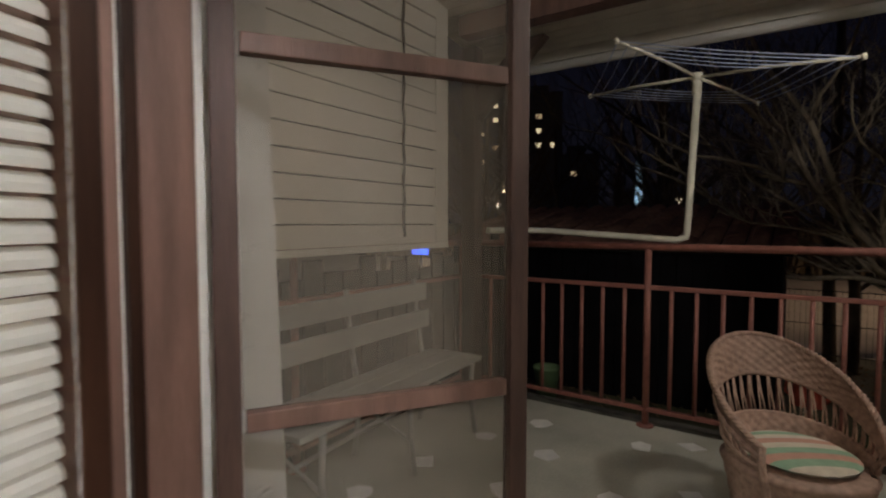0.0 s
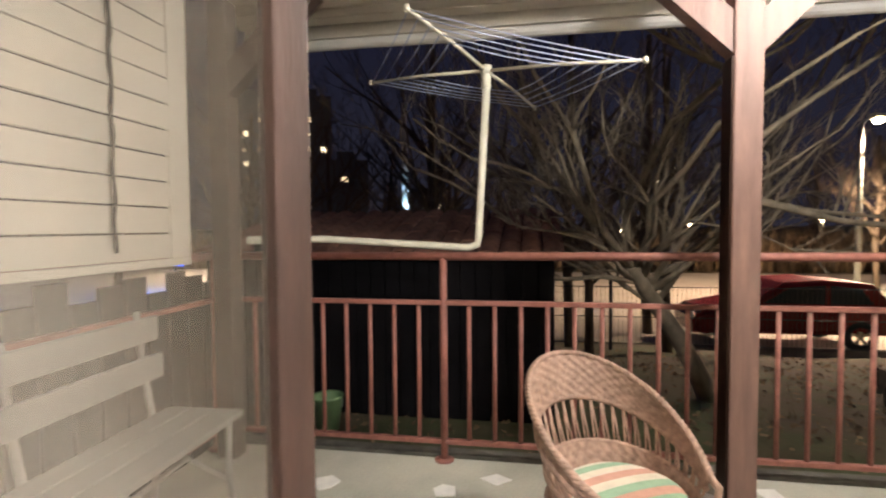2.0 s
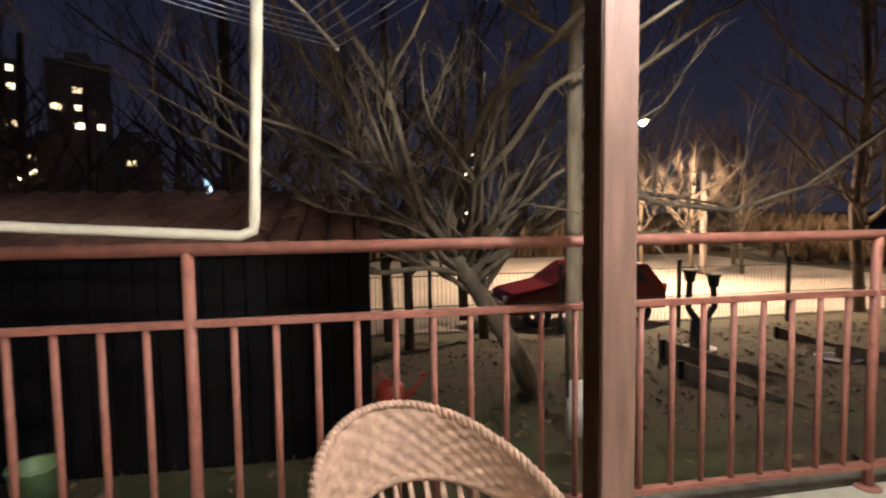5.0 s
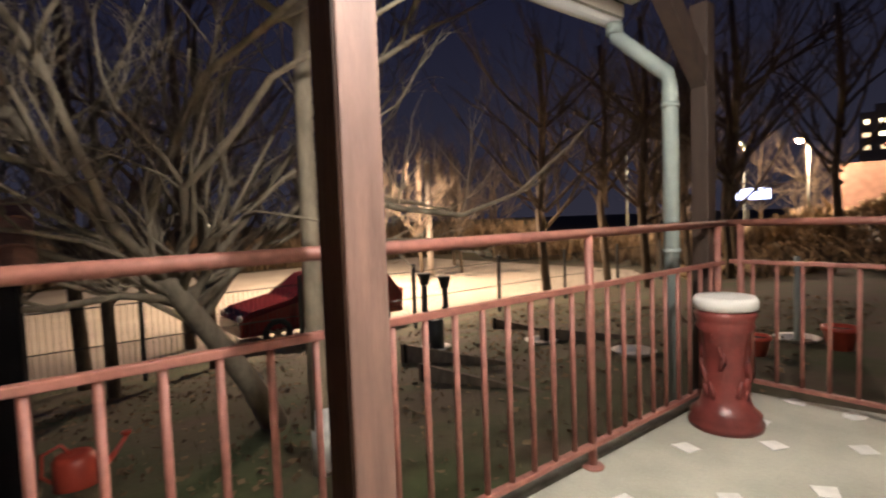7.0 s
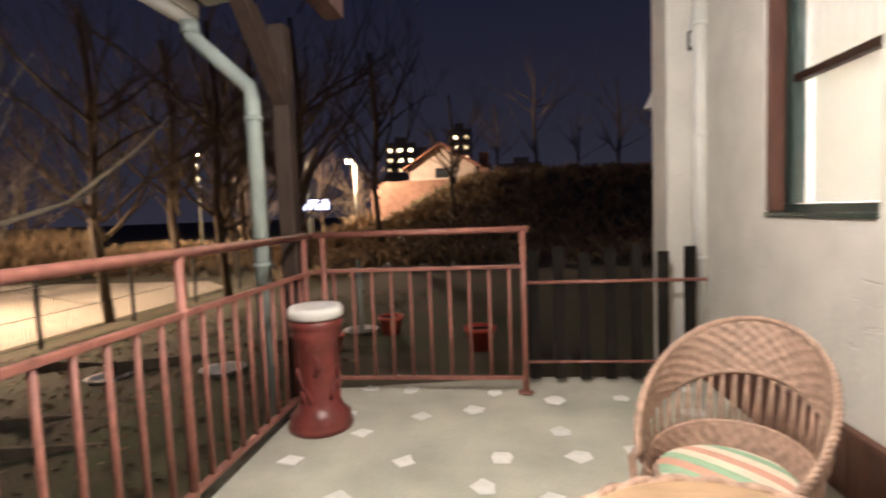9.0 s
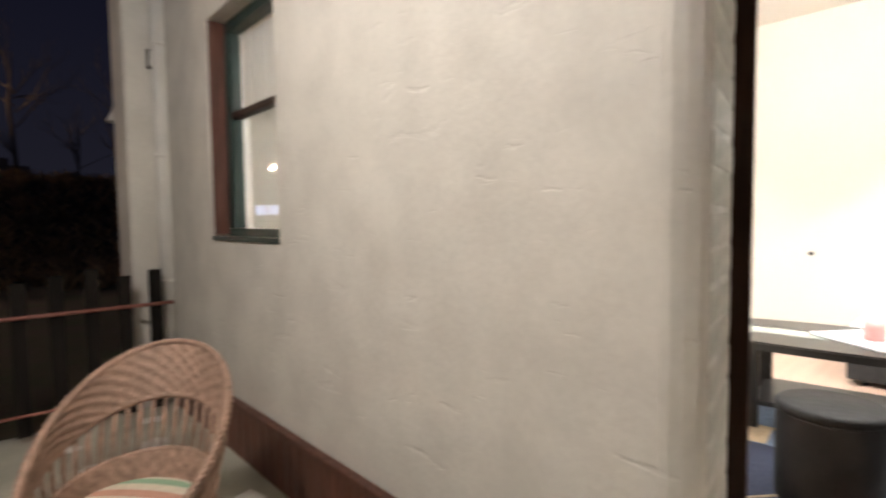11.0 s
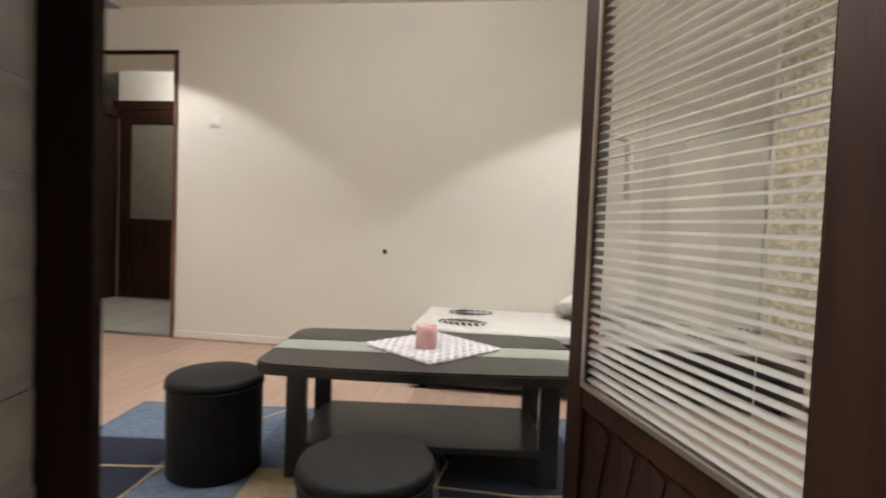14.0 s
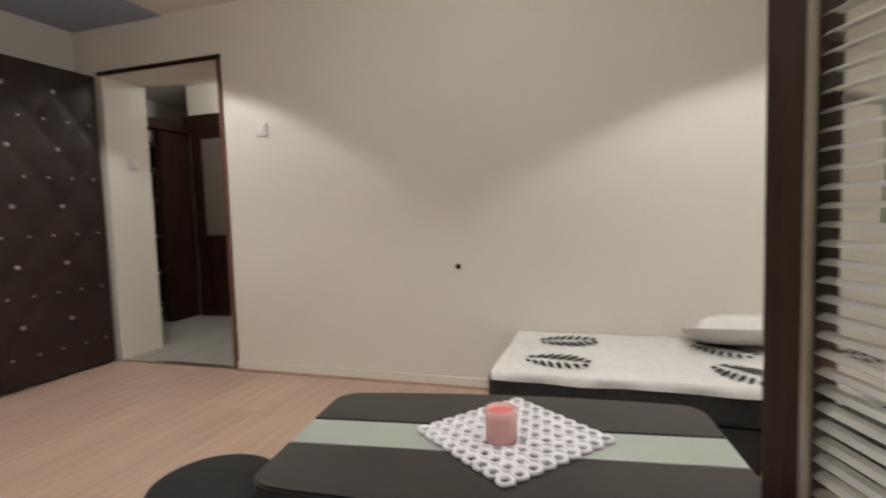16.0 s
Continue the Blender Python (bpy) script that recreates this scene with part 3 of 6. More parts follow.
LA, LB = (-1.515, 0.91), (-0.325, 1.302)
W = math.hypot(LB[0] - LA[0], LB[1] - LA[1])
leaf = thing("balcony_door", oriented(LA, LB, FZ + 0.012), "open dark wooden glazed door with white venetian blinds", "door")
for x0, x1 in ((0.0, 0.09), (0.625 * W, 0.80 * W), (0.972 * W, W)):
    part("stile", bx(x0, x1, -0.024, 0.024, 0, 2.06, bevel=0.005), M_DARKWOOD, leaf)
panes = ((0.091, 0.625 * W - 0.001), (0.80 * W + 0.001, 0.972 * W - 0.001))
for x0, x1 in panes:
    part("bottom_rail", bx(x0, x1, -0.022, 0.022, 0, 0.10, bevel=0.004), M_DARKWOOD, leaf)
    part("lock_rail", bx(x0, x1, -0.022, 0.022, 0.415, 0.475, bevel=0.004), M_DARKWOOD, leaf)
    part("top_rail", bx(x0, x1, -0.022, 0.022, 1.97, 2.06, bevel=0.004), M_DARKWOOD, leaf)
    part("lower_panel", bx(x0, x1, -0.008, 0.008, 0.10, 0.415), M_DARKWOOD, leaf)
    g = part("pane", bx(x0, x1, -0.0225, -0.0185, 0.476, 1.969), M_GLASS, leaf, "clear glass pane")
    g.visible_shadow = False
    for zz in (0.476, 1.955):
        part("bead", bx(x0, x1, -0.0295, -0.0228, zz, zz + 0.014), M_SILVER, leaf)
    part("bead", bx(x0, x0 + 0.012, -0.0295, -0.0228, 0.49, 1.955), M_SILVER, leaf)
x0, x1 = panes[0]
n = 6
for i in range(n):
    u = x0 + (x1 - x0) * (i + 0.5) / n
    part("board", bx(-0.045, 0.045, -0.0125, -0.009, -0.15, 0.15, bevel=0.003, m=Matrix.Translation((u, 0, 0.258)) @ Matrix.Rotation(radians(14), 4, "Y")), M_DARKWOOD, leaf)
for (x0, x1), tilt in zip(panes, (9, 58)):
    sm = bmesh.new()
    ring = [(-0.012, -0.003), (-0.004, 0.0012), (0.004, 0.0012), (0.012, -0.003)]
    va = [sm.verts.new((x0 + 0.004, y, z)) for y, z in ring] + [sm.verts.new((x0 + 0.004, y, z - 0.0012)) for y, z in ring[::-1]]
    vb = [sm.verts.new((x1 - 0.004, v.co.y, v.co.z)) for v in va]
    for k in range(8):
        sm.faces.new((va[k], va[(k + 1) % 8], vb[(k + 1) % 8], vb[k]))
    sm.faces.new(va[::-1]), sm.faces.new(vb)
    me = mesh_of(sm, M_SLAT, "slat")
    for i in range(61):
        o = new("slat", me)
        o.parent = leaf
        o.matrix_local = Matrix.Translation((0, 0.0, 0.50 + i * 0.0238)) @ Matrix.Rotation(radians(tilt + 2.5 * math.sin(i * 1.7)), 4, "X")
    for f in (0.2, 0.8):
        xx = x0 + (x1 - x0) * f
        part("ladder_cord", tube(bmesh.new(), [(xx, 0.015, 0.49), (xx, 0.015, 1.96)], 0.0012, 4), M_SLAT, leaf)
hd = part("handle", bx(0.032, 0.06, 0.0245, 0.034, 1.00, 1.20, bevel=0.003), M_ZINC, leaf, "worn metal handle plate")
part("lever", tube(bmesh.new(), [(0.045, 0.03, 1.16), (0.06, 0.06, 1.165), (0.10, 0.075, 1.15), (0.105, 0.075, 1.05), (0.105, 0.075, 0.99)], 0.010, 8), M_DRYER, hd)

blind = thing("roller_blind", (0.83, 2.56, 1.065), "ivory slatted outdoor roller blind hanging over the bench", "blind")
me = mesh_of(bx(-0.50, 1.23, -0.008, 0.008, 0.003, 0.109, bevel=0.003), M_PVC, "slat")
for i in range(14):
    o = new("slat", me)
    o.parent, o.location = blind, (0, 0.006 * math.sin(i * 0.9), i * 0.114)
part("edge_strip", bx(1.232, 1.36, -0.012, 0.012, 0, 1.60, bevel=0.004), M_PVC, blind)
part("bottom_bar", bx(-0.50, 1.36, -0.015, 0.015, -0.035, -0.001, bevel=0.006), M_PVC, blind)
part("roll_box", bx(-0.52, 1.37, -0.035, 0.035, 1.602, 1.68, bevel=0.02), M_WHITE, blind)
cord = [(0.90 + 0.006 * math.sin(k * 1.9), -0.022, 1.6 - k * 0.065) for k in range(25)]
part("cord", tube(bmesh.new(), cord, [0.007 + 0.003 * (k % 2) for k in range(25)], 6), M_OLDWOOD, blind, "knotted dark cord")

win = tagged(new("window_1"), "small dark green window with a bright white blind", "window", kind="structure")
ya, yb, za, zb = WIN
for y0, y1, z0, z1 in ((ya, yb, za, za + 0.06), (ya, yb, zb - 0.06, zb), (ya, ya + 0.075, za + 0.061, zb - 0.061), (yb - 0.06, yb, za + 0.061, zb - 0.061)):
    part("window_frame", bx(-0.16, -0.09, y0 + 0.002, y1 - 0.002, z0 + 0.001, z1 - 0.001, bevel=0.005), M_GREENFRAME, win)
part("transom", bx(-0.15, -0.095, ya + 0.08, yb - 0.065, 1.735, 1.77, bevel=0.004), M_DARKWOOD, win)
part("reveal_board", bx(-0.088, -0.012, ya + 0.001, ya + 0.028, za + 0.03, zb - 0.002), M_PLANKWOOD, win, "brown stained reveal board")
part("window_sill", bx(-0.088, 0.012, ya + 0.03, yb - 0.002, za, za + 0.022, bevel=0.004), M_GREENFRAME, win)
for z0, z1 in ((za + 0.061, 1.734), (1.771, zb - 0.061)):
    g = part("pane", bx(-0.126, -0.122, ya + 0.08, yb - 0.065, z0, z1), M_GLASS, win, "clear glass pane")
    g.visible_shadow = False
me = mesh_of(bx(-0.0006, 0.0006, ya + 0.09, yb - 0.07, -0.012, 0.012), M_SLAT, "slat")
for i in range(46):
    o = new("slat", me)
    o.parent = win
    o.matrix_local = Matrix.Translation((-0.19, 0, za + 0.075 + i * 0.0238)) @ Matrix.Rotation(radians(18), 4, "Y")

bm, top, bot = bmesh.new(), [], []
for i in range(61):
    y = ya + 0.085 + (yb - ya - 0.155) * i / 60
    w = 0.007 * math.sin(i * 1.1) + 0.004 * math.sin(i * 0.37)
    top.append(bm.verts.new((-0.168 + w, y, zb - 0.05))), bot.append(bm.verts.new((-0.168 + w * 1.3, y, 1.745)))
for i in range(60):
    bm.faces.new((bot[i], bot[i + 1], top[i + 1], top[i])).smooth = True
part("short_curtain", bm, M_SLAT, win, "white pleated half curtain")

dado = tagged(new("dado"), "low brown plank dado along the terrace wall", "wall panelling", kind="structure")
y, i = -2.90, 0
while y < 0.36:
    part("plank", bx(0.003, 0.022, y, y + 0.088, 0.004, 0.262, bevel=0.003), M_PLANKWOOD, dado)
    y += 0.092
part("cap", bx(0.003, 0.040, -2.90, 0.37, 0.264, 0.292, bevel=0.005), M_PLANKWOOD, dado)

wl = thing("wall_lamp", pose(0.17, -3.302, 1.88, 0, 0, -90), "small white outdoor wall lamp with a cone shade", "lamp")
part("arm", tube(bmesh.new(), [(0, 0, 0.20), (0.05, 0, 0.23), (0.09, 0, 0.19), (0.09, 0, 0.12)], 0.009, 8), M_WHITE, wl)
part("shade", lathe(bmesh.new(), [(0.075, 0.0), (0.072, 0.012), (0.03, 0.10), (0.018, 0.13)], 20, (0.09, 0, 0)), M_WHITE, wl)
wb = thing("junction_box", (0.06, -2.949, 2.16), "small brown wall box on the pier", "junction box")
part("case", bx(-0.03, 0.03, 0, 0.03, 0, 0.12, bevel=0.006), M_DARKWOOD, wb)
part("lid", bx(-0.022, 0.022, 0.031, 0.036, 0.015, 0.105, bevel=0.002), M_WHITE, wb)
rp = thing("rain_pipe", (0.03, -2.90, 0), "white painted rain pipe at the house corner", "pipe")
part("pipe", tube(bmesh.new(), [(0, 0, 0.30), (0, 0, 2.85)], 0.045, 14), M_WHITE, rp)
for z in (0.8, 1.6, 2.3):
    part("clip", lathe(bmesh.new(), [(0.05, 0), (0.05, 0.025)], 14, (0, 0, z)), M_WHITE, rp)

cl = thing("ceiling_lamp", (1.48, -0.3, roof_z(1.48) + 0.015), "white ceiling lamp under the terrace roof", "lamp")
part("rose", lathe(bmesh.new(), [(0.02, -0.05), (0.06, -0.03), (0.06, 0)], 18), M_WHITE, cl)
part("stem", tube(bmesh.new(), [(0, 0, -0.05), (0, 0, -0.09)], 0.012, 8), M_WHITE, cl)

# ---- drying rack on its bracket ----
dr = thing("clothes_dryer", (2.90, 1.26, 1.08), "ivory rotary clothes dryer on a bent tube bracket, with blue lines", "clothes dryer")
J = Vector((-0.14, -0.063, 0.945))
part("bracket", tube(bmesh.new(), [(-0.40, 1.17, 0.055), (-0.05, 1.10, 0.055), (0.02, 0.9, 0.05), (0.0, 0.05, 0.0), (0.0, 0.0, 0.02), (0.0, -0.005, 0.06), tuple(J - Vector((0.008, 0.003, 0.09)))], 0.021, 10), M_DRYER, dr)
part("collar", lathe(bmesh.new(), [(0.026, 0), (0.026, 0.08), (0.018, 0.10)], 12, tuple(J - Vector((0, 0, 0.10)))), M_DRYER, dr)
part("hub", lathe(bmesh.new(), [(0.03, -0.02), (0.035, 0.0), (0.03, 0.025)], 12, tuple(J)), M_DRYER, dr)
tips = [J + Vector(v) for v in ((-0.42, -0.72, -0.12), (-0.70, 0.26, 0.06), (0.24, 0.71, 0.04), (0.70, -0.26, -0.05))]
for t in tips:
    part("arm", tube(bmesh.new(), [tuple(J), tuple(J.lerp(t, 0.5) + Vector((0, 0, 0.008))), tuple(t)], [0.010, 0.009, 0.008], 8), M_DRYER, dr)
    part("end_cap", lathe(bmesh.new(), [(0.010, -0.014), (0.012, 0), (0.009, 0.014)], 10, tuple(t)), M_DRYER, dr)
for f in (0.52, 0.64, 0.76, 0.88, 0.985):
    for k in range(4):
        a, b = J.lerp(tips[k], f), J.lerp(tips[(k + 1) % 4], f)
        c = (a + b) / 2 - Vector((0, 0, 0.012))
        part("line", tube(bmesh.new(), [tuple(a), tuple(a.lerp(c, 0.6) - Vector((0, 0, 0.002))), tuple(c), tuple(b.lerp(c, 0.6) - Vector((0, 0, 0.002))), tuple(b)], 0.0028, 4), M_LINE, dr, "thin blue line")

# ---- bench ----
bench = thing("bench", oriented((0.62, 2.24), (1.95, 2.30)), "white painted slatted garden bench with metal legs", "bench")
BL = 1.38
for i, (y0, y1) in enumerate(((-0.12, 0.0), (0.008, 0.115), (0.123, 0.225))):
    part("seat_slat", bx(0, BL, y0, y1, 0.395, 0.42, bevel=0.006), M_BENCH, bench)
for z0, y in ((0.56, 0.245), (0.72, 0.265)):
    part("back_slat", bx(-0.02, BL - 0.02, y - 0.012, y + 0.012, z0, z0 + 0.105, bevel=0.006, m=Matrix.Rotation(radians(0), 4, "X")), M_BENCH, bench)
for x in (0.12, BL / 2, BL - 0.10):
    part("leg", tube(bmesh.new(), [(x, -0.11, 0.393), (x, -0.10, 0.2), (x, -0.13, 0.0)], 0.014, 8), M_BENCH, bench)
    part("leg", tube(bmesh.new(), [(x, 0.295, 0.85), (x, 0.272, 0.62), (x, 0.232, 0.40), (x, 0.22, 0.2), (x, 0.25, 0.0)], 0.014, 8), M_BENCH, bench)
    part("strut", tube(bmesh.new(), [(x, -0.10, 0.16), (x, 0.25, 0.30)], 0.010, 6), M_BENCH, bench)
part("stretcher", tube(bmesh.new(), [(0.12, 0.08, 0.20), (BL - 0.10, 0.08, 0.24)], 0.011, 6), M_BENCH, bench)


# ---- wicker chairs ----
def wicker_chair(at, label, top):
    ch = thing("wicker_chair", at, label, "chair", "wicker terrace chairs")
    AM = radians(128)

    def rim(a):
        u = abs(a) / AM
        return 0.43 + (top - 0.43) * max(0.0, math.cos(min(u, 1) * math.pi / 2)) ** 1.1

    def shell(a, v, off=0.0):
        z = 0.33 + (rim(a) - 0.33) * v
        lean = 0.10 * v * max(0.0, math.cos(a * 0.7))
        r = 0.218 + 0.038 * v + off
        return Vector((r * math.sin(a) * 1.0, -(r * math.cos(a)) - lean, z))

    def weave(v0, v1, rows, cols=96):
        bm = bmesh.new()
        vs = []
        for j in range(rows * 2 + 1):
            row = []
            for i in range(cols + 1):
                a = -AM + 2 * AM * i / cols
                s = 1 if ((i // 2 + j // 2) % 2) else -1
                row.append(bm.verts.new(shell(a, v0 + (v1 - v0) * j / (rows * 2), 0.005 * s * (1 if j % 2 else 0.2))))
            vs.append(row)
        inner = [[bm.verts.new(v.co * 1.0 + Vector((-v.co.x, -v.co.y, 0)).normalized() * 0.008) for v in row] for row in vs]
        for g in (vs, inner):
            for j in range(rows * 2):
                for i in range(cols):
                    bm.faces.new((g[j][i], g[j][i + 1], g[j + 1][i + 1], g[j + 1][i])).smooth = True
        return bm

    part("upper_weave", weave(0.60, 0.985, 9), M_WICKER, ch)
    part("lower_weave", weave(0.0, 0.22, 4), M_WICKER, ch)
    n = 58
    for i in range(n):
        a = -AM + 2 * AM * (i + 0.5) / n
        d = 0.035 if i % 2 else -0.035
        part("spindle", tube(bmesh.new(), [tuple(shell(a, 0.21)), tuple(shell(a + d * 0.5, 0.40, 0.004)), tuple(shell(a + d, 0.615))], 0.0042, 5), M_WICKER, ch)
    for v, rr in ((0.60, 0.010), (0.22, 0.009)):
        part("band", tube(bmesh.new(), [tuple(shell(-AM + 2 * AM * i / 60, v, 0.003)) for i in range(61)], [rr + 0.002 * (i % 2) for i in range(61)], 6), M_WICKER, ch)
    path = [shell(-AM + 2 * AM * i / 150, 1.0) for i in range(151)]
    path = [Vector((-0.165, 0.165, 0.10)), Vector((-0.20, 0.18, 0.30)), Vector((-0.215, 0.175, 0.40))] + path + [Vector((0.215, 0.175, 0.40)), Vector((0.20, 0.18, 0.30)), Vector((0.165, 0.165, 0.10))]
    for ph in (0, 2.1, 4.2):
        pts = []
        for i, p in enumerate(path):
            w = i * 1.15 + ph
            pts.append(tuple(p + Vector((0.0065 * math.cos(w), 0.0065 * math.sin(w) * 0.5, 0.007 * math.sin(w)))))
        part("rim_strand", tube(bmesh.new(), pts, 0.0078, 6), M_WICKER, ch)
    part("seat", lathe(bmesh.new(), [(0.22, 0.30), (0.243, 0.315), (0.23, 0.335), (0.0005, 0.338)], 32), M_WICKER, ch)
    bm = bmesh.new()
    rows, seg, vs = 22, 96, []
    for j in range(rows + 1):
        z = 0.03 + 0.285 * j / rows
        vs.append([bm.verts.new(((0.19 + 0.048 * (z / 0.315) ** 2 + 0.005 * (1 if ((k // 2 + j // 2) % 2) else -1) * (j % 2)) * math.cos(k * math.tau / seg),
                                 (0.19 + 0.048 * (z / 0.315) ** 2 + 0.005 * (1 if ((k // 2 + j // 2) % 2) else -1) * (j % 2)) * math.sin(k * math.tau / seg), z)) for k in range(seg)])
    for j in range(rows):
        for k in range(seg):
            bm.faces.new((vs[j][k], vs[j][(k + 1) % seg], vs[j + 1][(k + 1) % seg], vs[j + 1][k])).smooth = True
    part("skirt", bm, M_WICKER, ch)
    part("base_ring", tube(bmesh.new(), [(0.195 * math.cos(k * math.tau / 40), 0.195 * math.sin(k * math.tau / 40), 0.017) for k in range(40)], 0.017, 8, True), M_WICKER, ch)
    return ch


def cushion(at, label):
    cu = thing("seat_cushion", at, label, "cushion", "striped seat cushions")
    n = 9
    for i in range(n):
        x0, x1 = -0.185 + 0.37 * i / n, -0.185 + 0.37 * (i + 1) / n
        bm, cols = bmesh.new(), 14
        rows = []
        for x in (x0, (x0 + x1) / 2, x1):
            h = math.sqrt(max(0.0, 0.0345 - x * x))
            row = []
            for k in range(cols + 1):
                y = -h + 2 * h * k / cols
                e = max(0.0, 1 - (x * x + y * y) / 0.0346) ** 0.45
                row.append((x, y, e))
            rows.append(row)
        up = [[bm.verts.new((x, y, 0.022 + 0.030 * e)) for x, y, e in r] for r in rows]
        dn = [[bm.verts.new((x, y, 0.022 - 0.021 * e)) for x, y, e in r] for r in rows]
        for g in (up, dn):
            for a, b in zip(g, g[1:]):
                for k in range(cols):
                    bm.faces.new((a[k], a[k + 1], b[k + 1], b[k])).smooth = True
        part("stripe", bm, M_CUSH[(0, 2, 0, 1, 0, 2, 1, 2, 0)[i]], cu)
    return cu


C1 = pose(1.67, 0.675, 0, 0, 0, 121)
C2 = pose(0.672, -0.93, 0, 0, 0, -38)
wicker_chair(C1, "brown woven wicker tub chair near the railing", 0.715)
wicker_chair(C2, "brown woven wicker tub chair beside the house wall", 0.765)
cushion(C1 @ pose(0, 0.01, 0.337, 0, 0, 90), "round striped pink, green and cream cushion on the chair")
cushion(C2 @ pose(0, 0.01, 0.337, 0, 0, 78), "round striped green and cream cushion on the wall-side chair")

tb = thing("wicker_table", (0.99, -0.09, 0), "small round wicker table with a tan top", "table")
M_TAN = mat("tan_board", (0.42, 0.27, 0.16), 0.5, scale=10, vary=0.2, bump=0.1, stretch=(1, 5, 1))
part("tabletop", lathe(bmesh.new(), [(0.255, 0.62), (0.258, 0.632), (0.25, 0.645), (0.0005, 0.646)], 40), M_TAN, tb)
for ph in (0, 3.14):
    part("rim_strand", tube(bmesh.new(), [((0.262 + 0.006 * math.cos(k * 0.9 + ph)) * math.cos(k * math.tau / 80), (0.262 + 0.006 * math.cos(k * 0.9 + ph)) * math.sin(k * math.tau / 80), 0.636 + 0.007 * math.sin(k * 0.9 + ph)) for k in range(80)], 0.010, 6, True), M_WICKER, tb)
for k in range(4):
    a = k * math.pi / 2 + 0.5
    part("leg", tube(bmesh.new(), [(0.18 * math.cos(a), 0.18 * math.sin(a), 0.62), (0.13 * math.cos(a), 0.13 * math.sin(a), 0.32), (0.21 * math.cos(a), 0.21 * math.sin(a), 0.0)], 0.014, 8), M_WICKER, tb)
part("shelf_ring", tube(bmesh.new(), [(0.135 * math.cos(k * math.tau / 40), 0.135 * math.sin(k * math.tau / 40), 0.32) for k in range(40)], 0.010, 6, True), M_WICKER, tb)
ash = thing("saucer", (0.93, -0.19, 0.647), "small pale round saucer on the wicker table", "saucer")
part("dish", lathe(bmesh.new(), [(0.03, 0), (0.055, 0.010), (0.06, 0.016), (0.05, 0.014), (0.0005, 0.006)], 24), M_WHITE, ash)

# ---- clay pot pedestal, gutter ----
cp = thing("clay_pedestal", (2.36, -2.08, 0), "dark red glazed clay pedestal with a pale top", "planter")
part("body", lathe(bmesh.new(), [(0.175, 0), (0.18, 0.03), (0.165, 0.055), (0.17, 0.075), (0.13, 0.11), (0.108, 0.18), (0.10, 0.30), (0.106, 0.42), (0.12, 0.50), (0.142, 0.53), (0.132, 0.55), (0.138, 0.57), (0.15, 0.595), (0.138, 0.615)], 36), M_CLAY, cp)
part("cap", lathe(bmesh.new(), [(0.135, 0.616), (0.150, 0.625), (0.153, 0.665), (0.14, 0.685), (0.11, 0.672), (0.0005, 0.67)], 36), M_WHITE, cp, "pale chalky rim")
bm = bmesh.new()
rnd = random.Random(4)
for i in range(26):
    a, z = rnd.uniform(0, math.tau), rnd.uniform(0.12, 0.48)
    p = [((0.106 + 0.004 * k) * math.cos(a + 0.10 * k * (1 if i % 2 else -1)), (0.106 + 0.004 * k) * math.sin(a + 0.10 * k * (1 if i % 2 else -1)), z + 0.045 * k) for k in range(3)]
    part("relief", tube(bmesh.new(), p, [0.012, 0.014, 0.006], 5), M_CLAY, cp)

gt = thing("rain_gutter", (3.06, 0, roof_z(3.05) - 0.02), "grey zinc gutter with a bent downpipe", "gutter")
bm = bmesh.new()
prof = [(0.055 * math.cos(math.pi + k * math.pi / 8), 0.055 * math.sin(math.pi + k * math.pi / 8)) for k in range(9)]
prof += [(0.050 * math.cos(-k * math.pi / 8), 0.050 * math.sin(-k * math.pi / 8)) for k in range(9)]
e0 = [bm.verts.new((0.075 + x, -2.33, z)) for x, z in prof]
e1 = [bm.verts.new((0.075 + x, 2.75, z)) for x, z in prof]
for k in range(18):
    bm.faces.new((e0[k], e0[(k + 1) % 18], e1[(k + 1) % 18], e1[k]))
part("channel", bm, M_WHITE, gt)
g0 = roof_z(3.05) - 0.02
pp = [(0.02, -2.24, -0.05), (0.02, -2.25, -0.13), (-0.27, -2.34, -0.42), (-0.28, -2.345, -0.50), (-0.28, -2.345, -2.55)]
part("downpipe", tube(bmesh.new(), pp, 0.047, 14), M_ZINC, gt)
part("outlet", lathe(bmesh.new(), [(0.055, 0), (0.05, 0.07)], 14, (0.02, -2.24, -0.12)), M_ZINC, gt)
for z in (-0.62, -1.5):
    part("clip", lathe(bmesh.new(), [(0.053, 0), (0.053, 0.03)], 14, (-0.28, -2.345, z)), M_ZINC, gt)

# low dark plank gate by the garden steps
pg = thing("plank_gate", (1.16, -2.78, 0.0), "low dark plank gate beside the railing", "gate")
for i in range(7):
    x = -i * 0.165
    part("plank", bx(x - 0.07, x, -0.012, 0.012, 0.04, 0.90 + 0.03 * math.sin(i * 2.1), bevel=0.005), M_OLDWOOD, pg)
part("rail", tube(bmesh.new(), [(0.02, 0.026, 0.69), (-1.12, 0.026, 0.69)], 0.012, 8), M_REDMETAL, pg)
part("lower_rail", tube(bmesh.new(), [(0.02, 0.022, 0.16), (-1.12, 0.022, 0.16)], 0.009, 8), M_REDMETAL, pg)

# ---- the room ----
tt = thing("coffee_table", pose(-1.95, 0.40, FZ, 0, 0, 97.0), "black coffee table with a frosted green glass strip", "table")


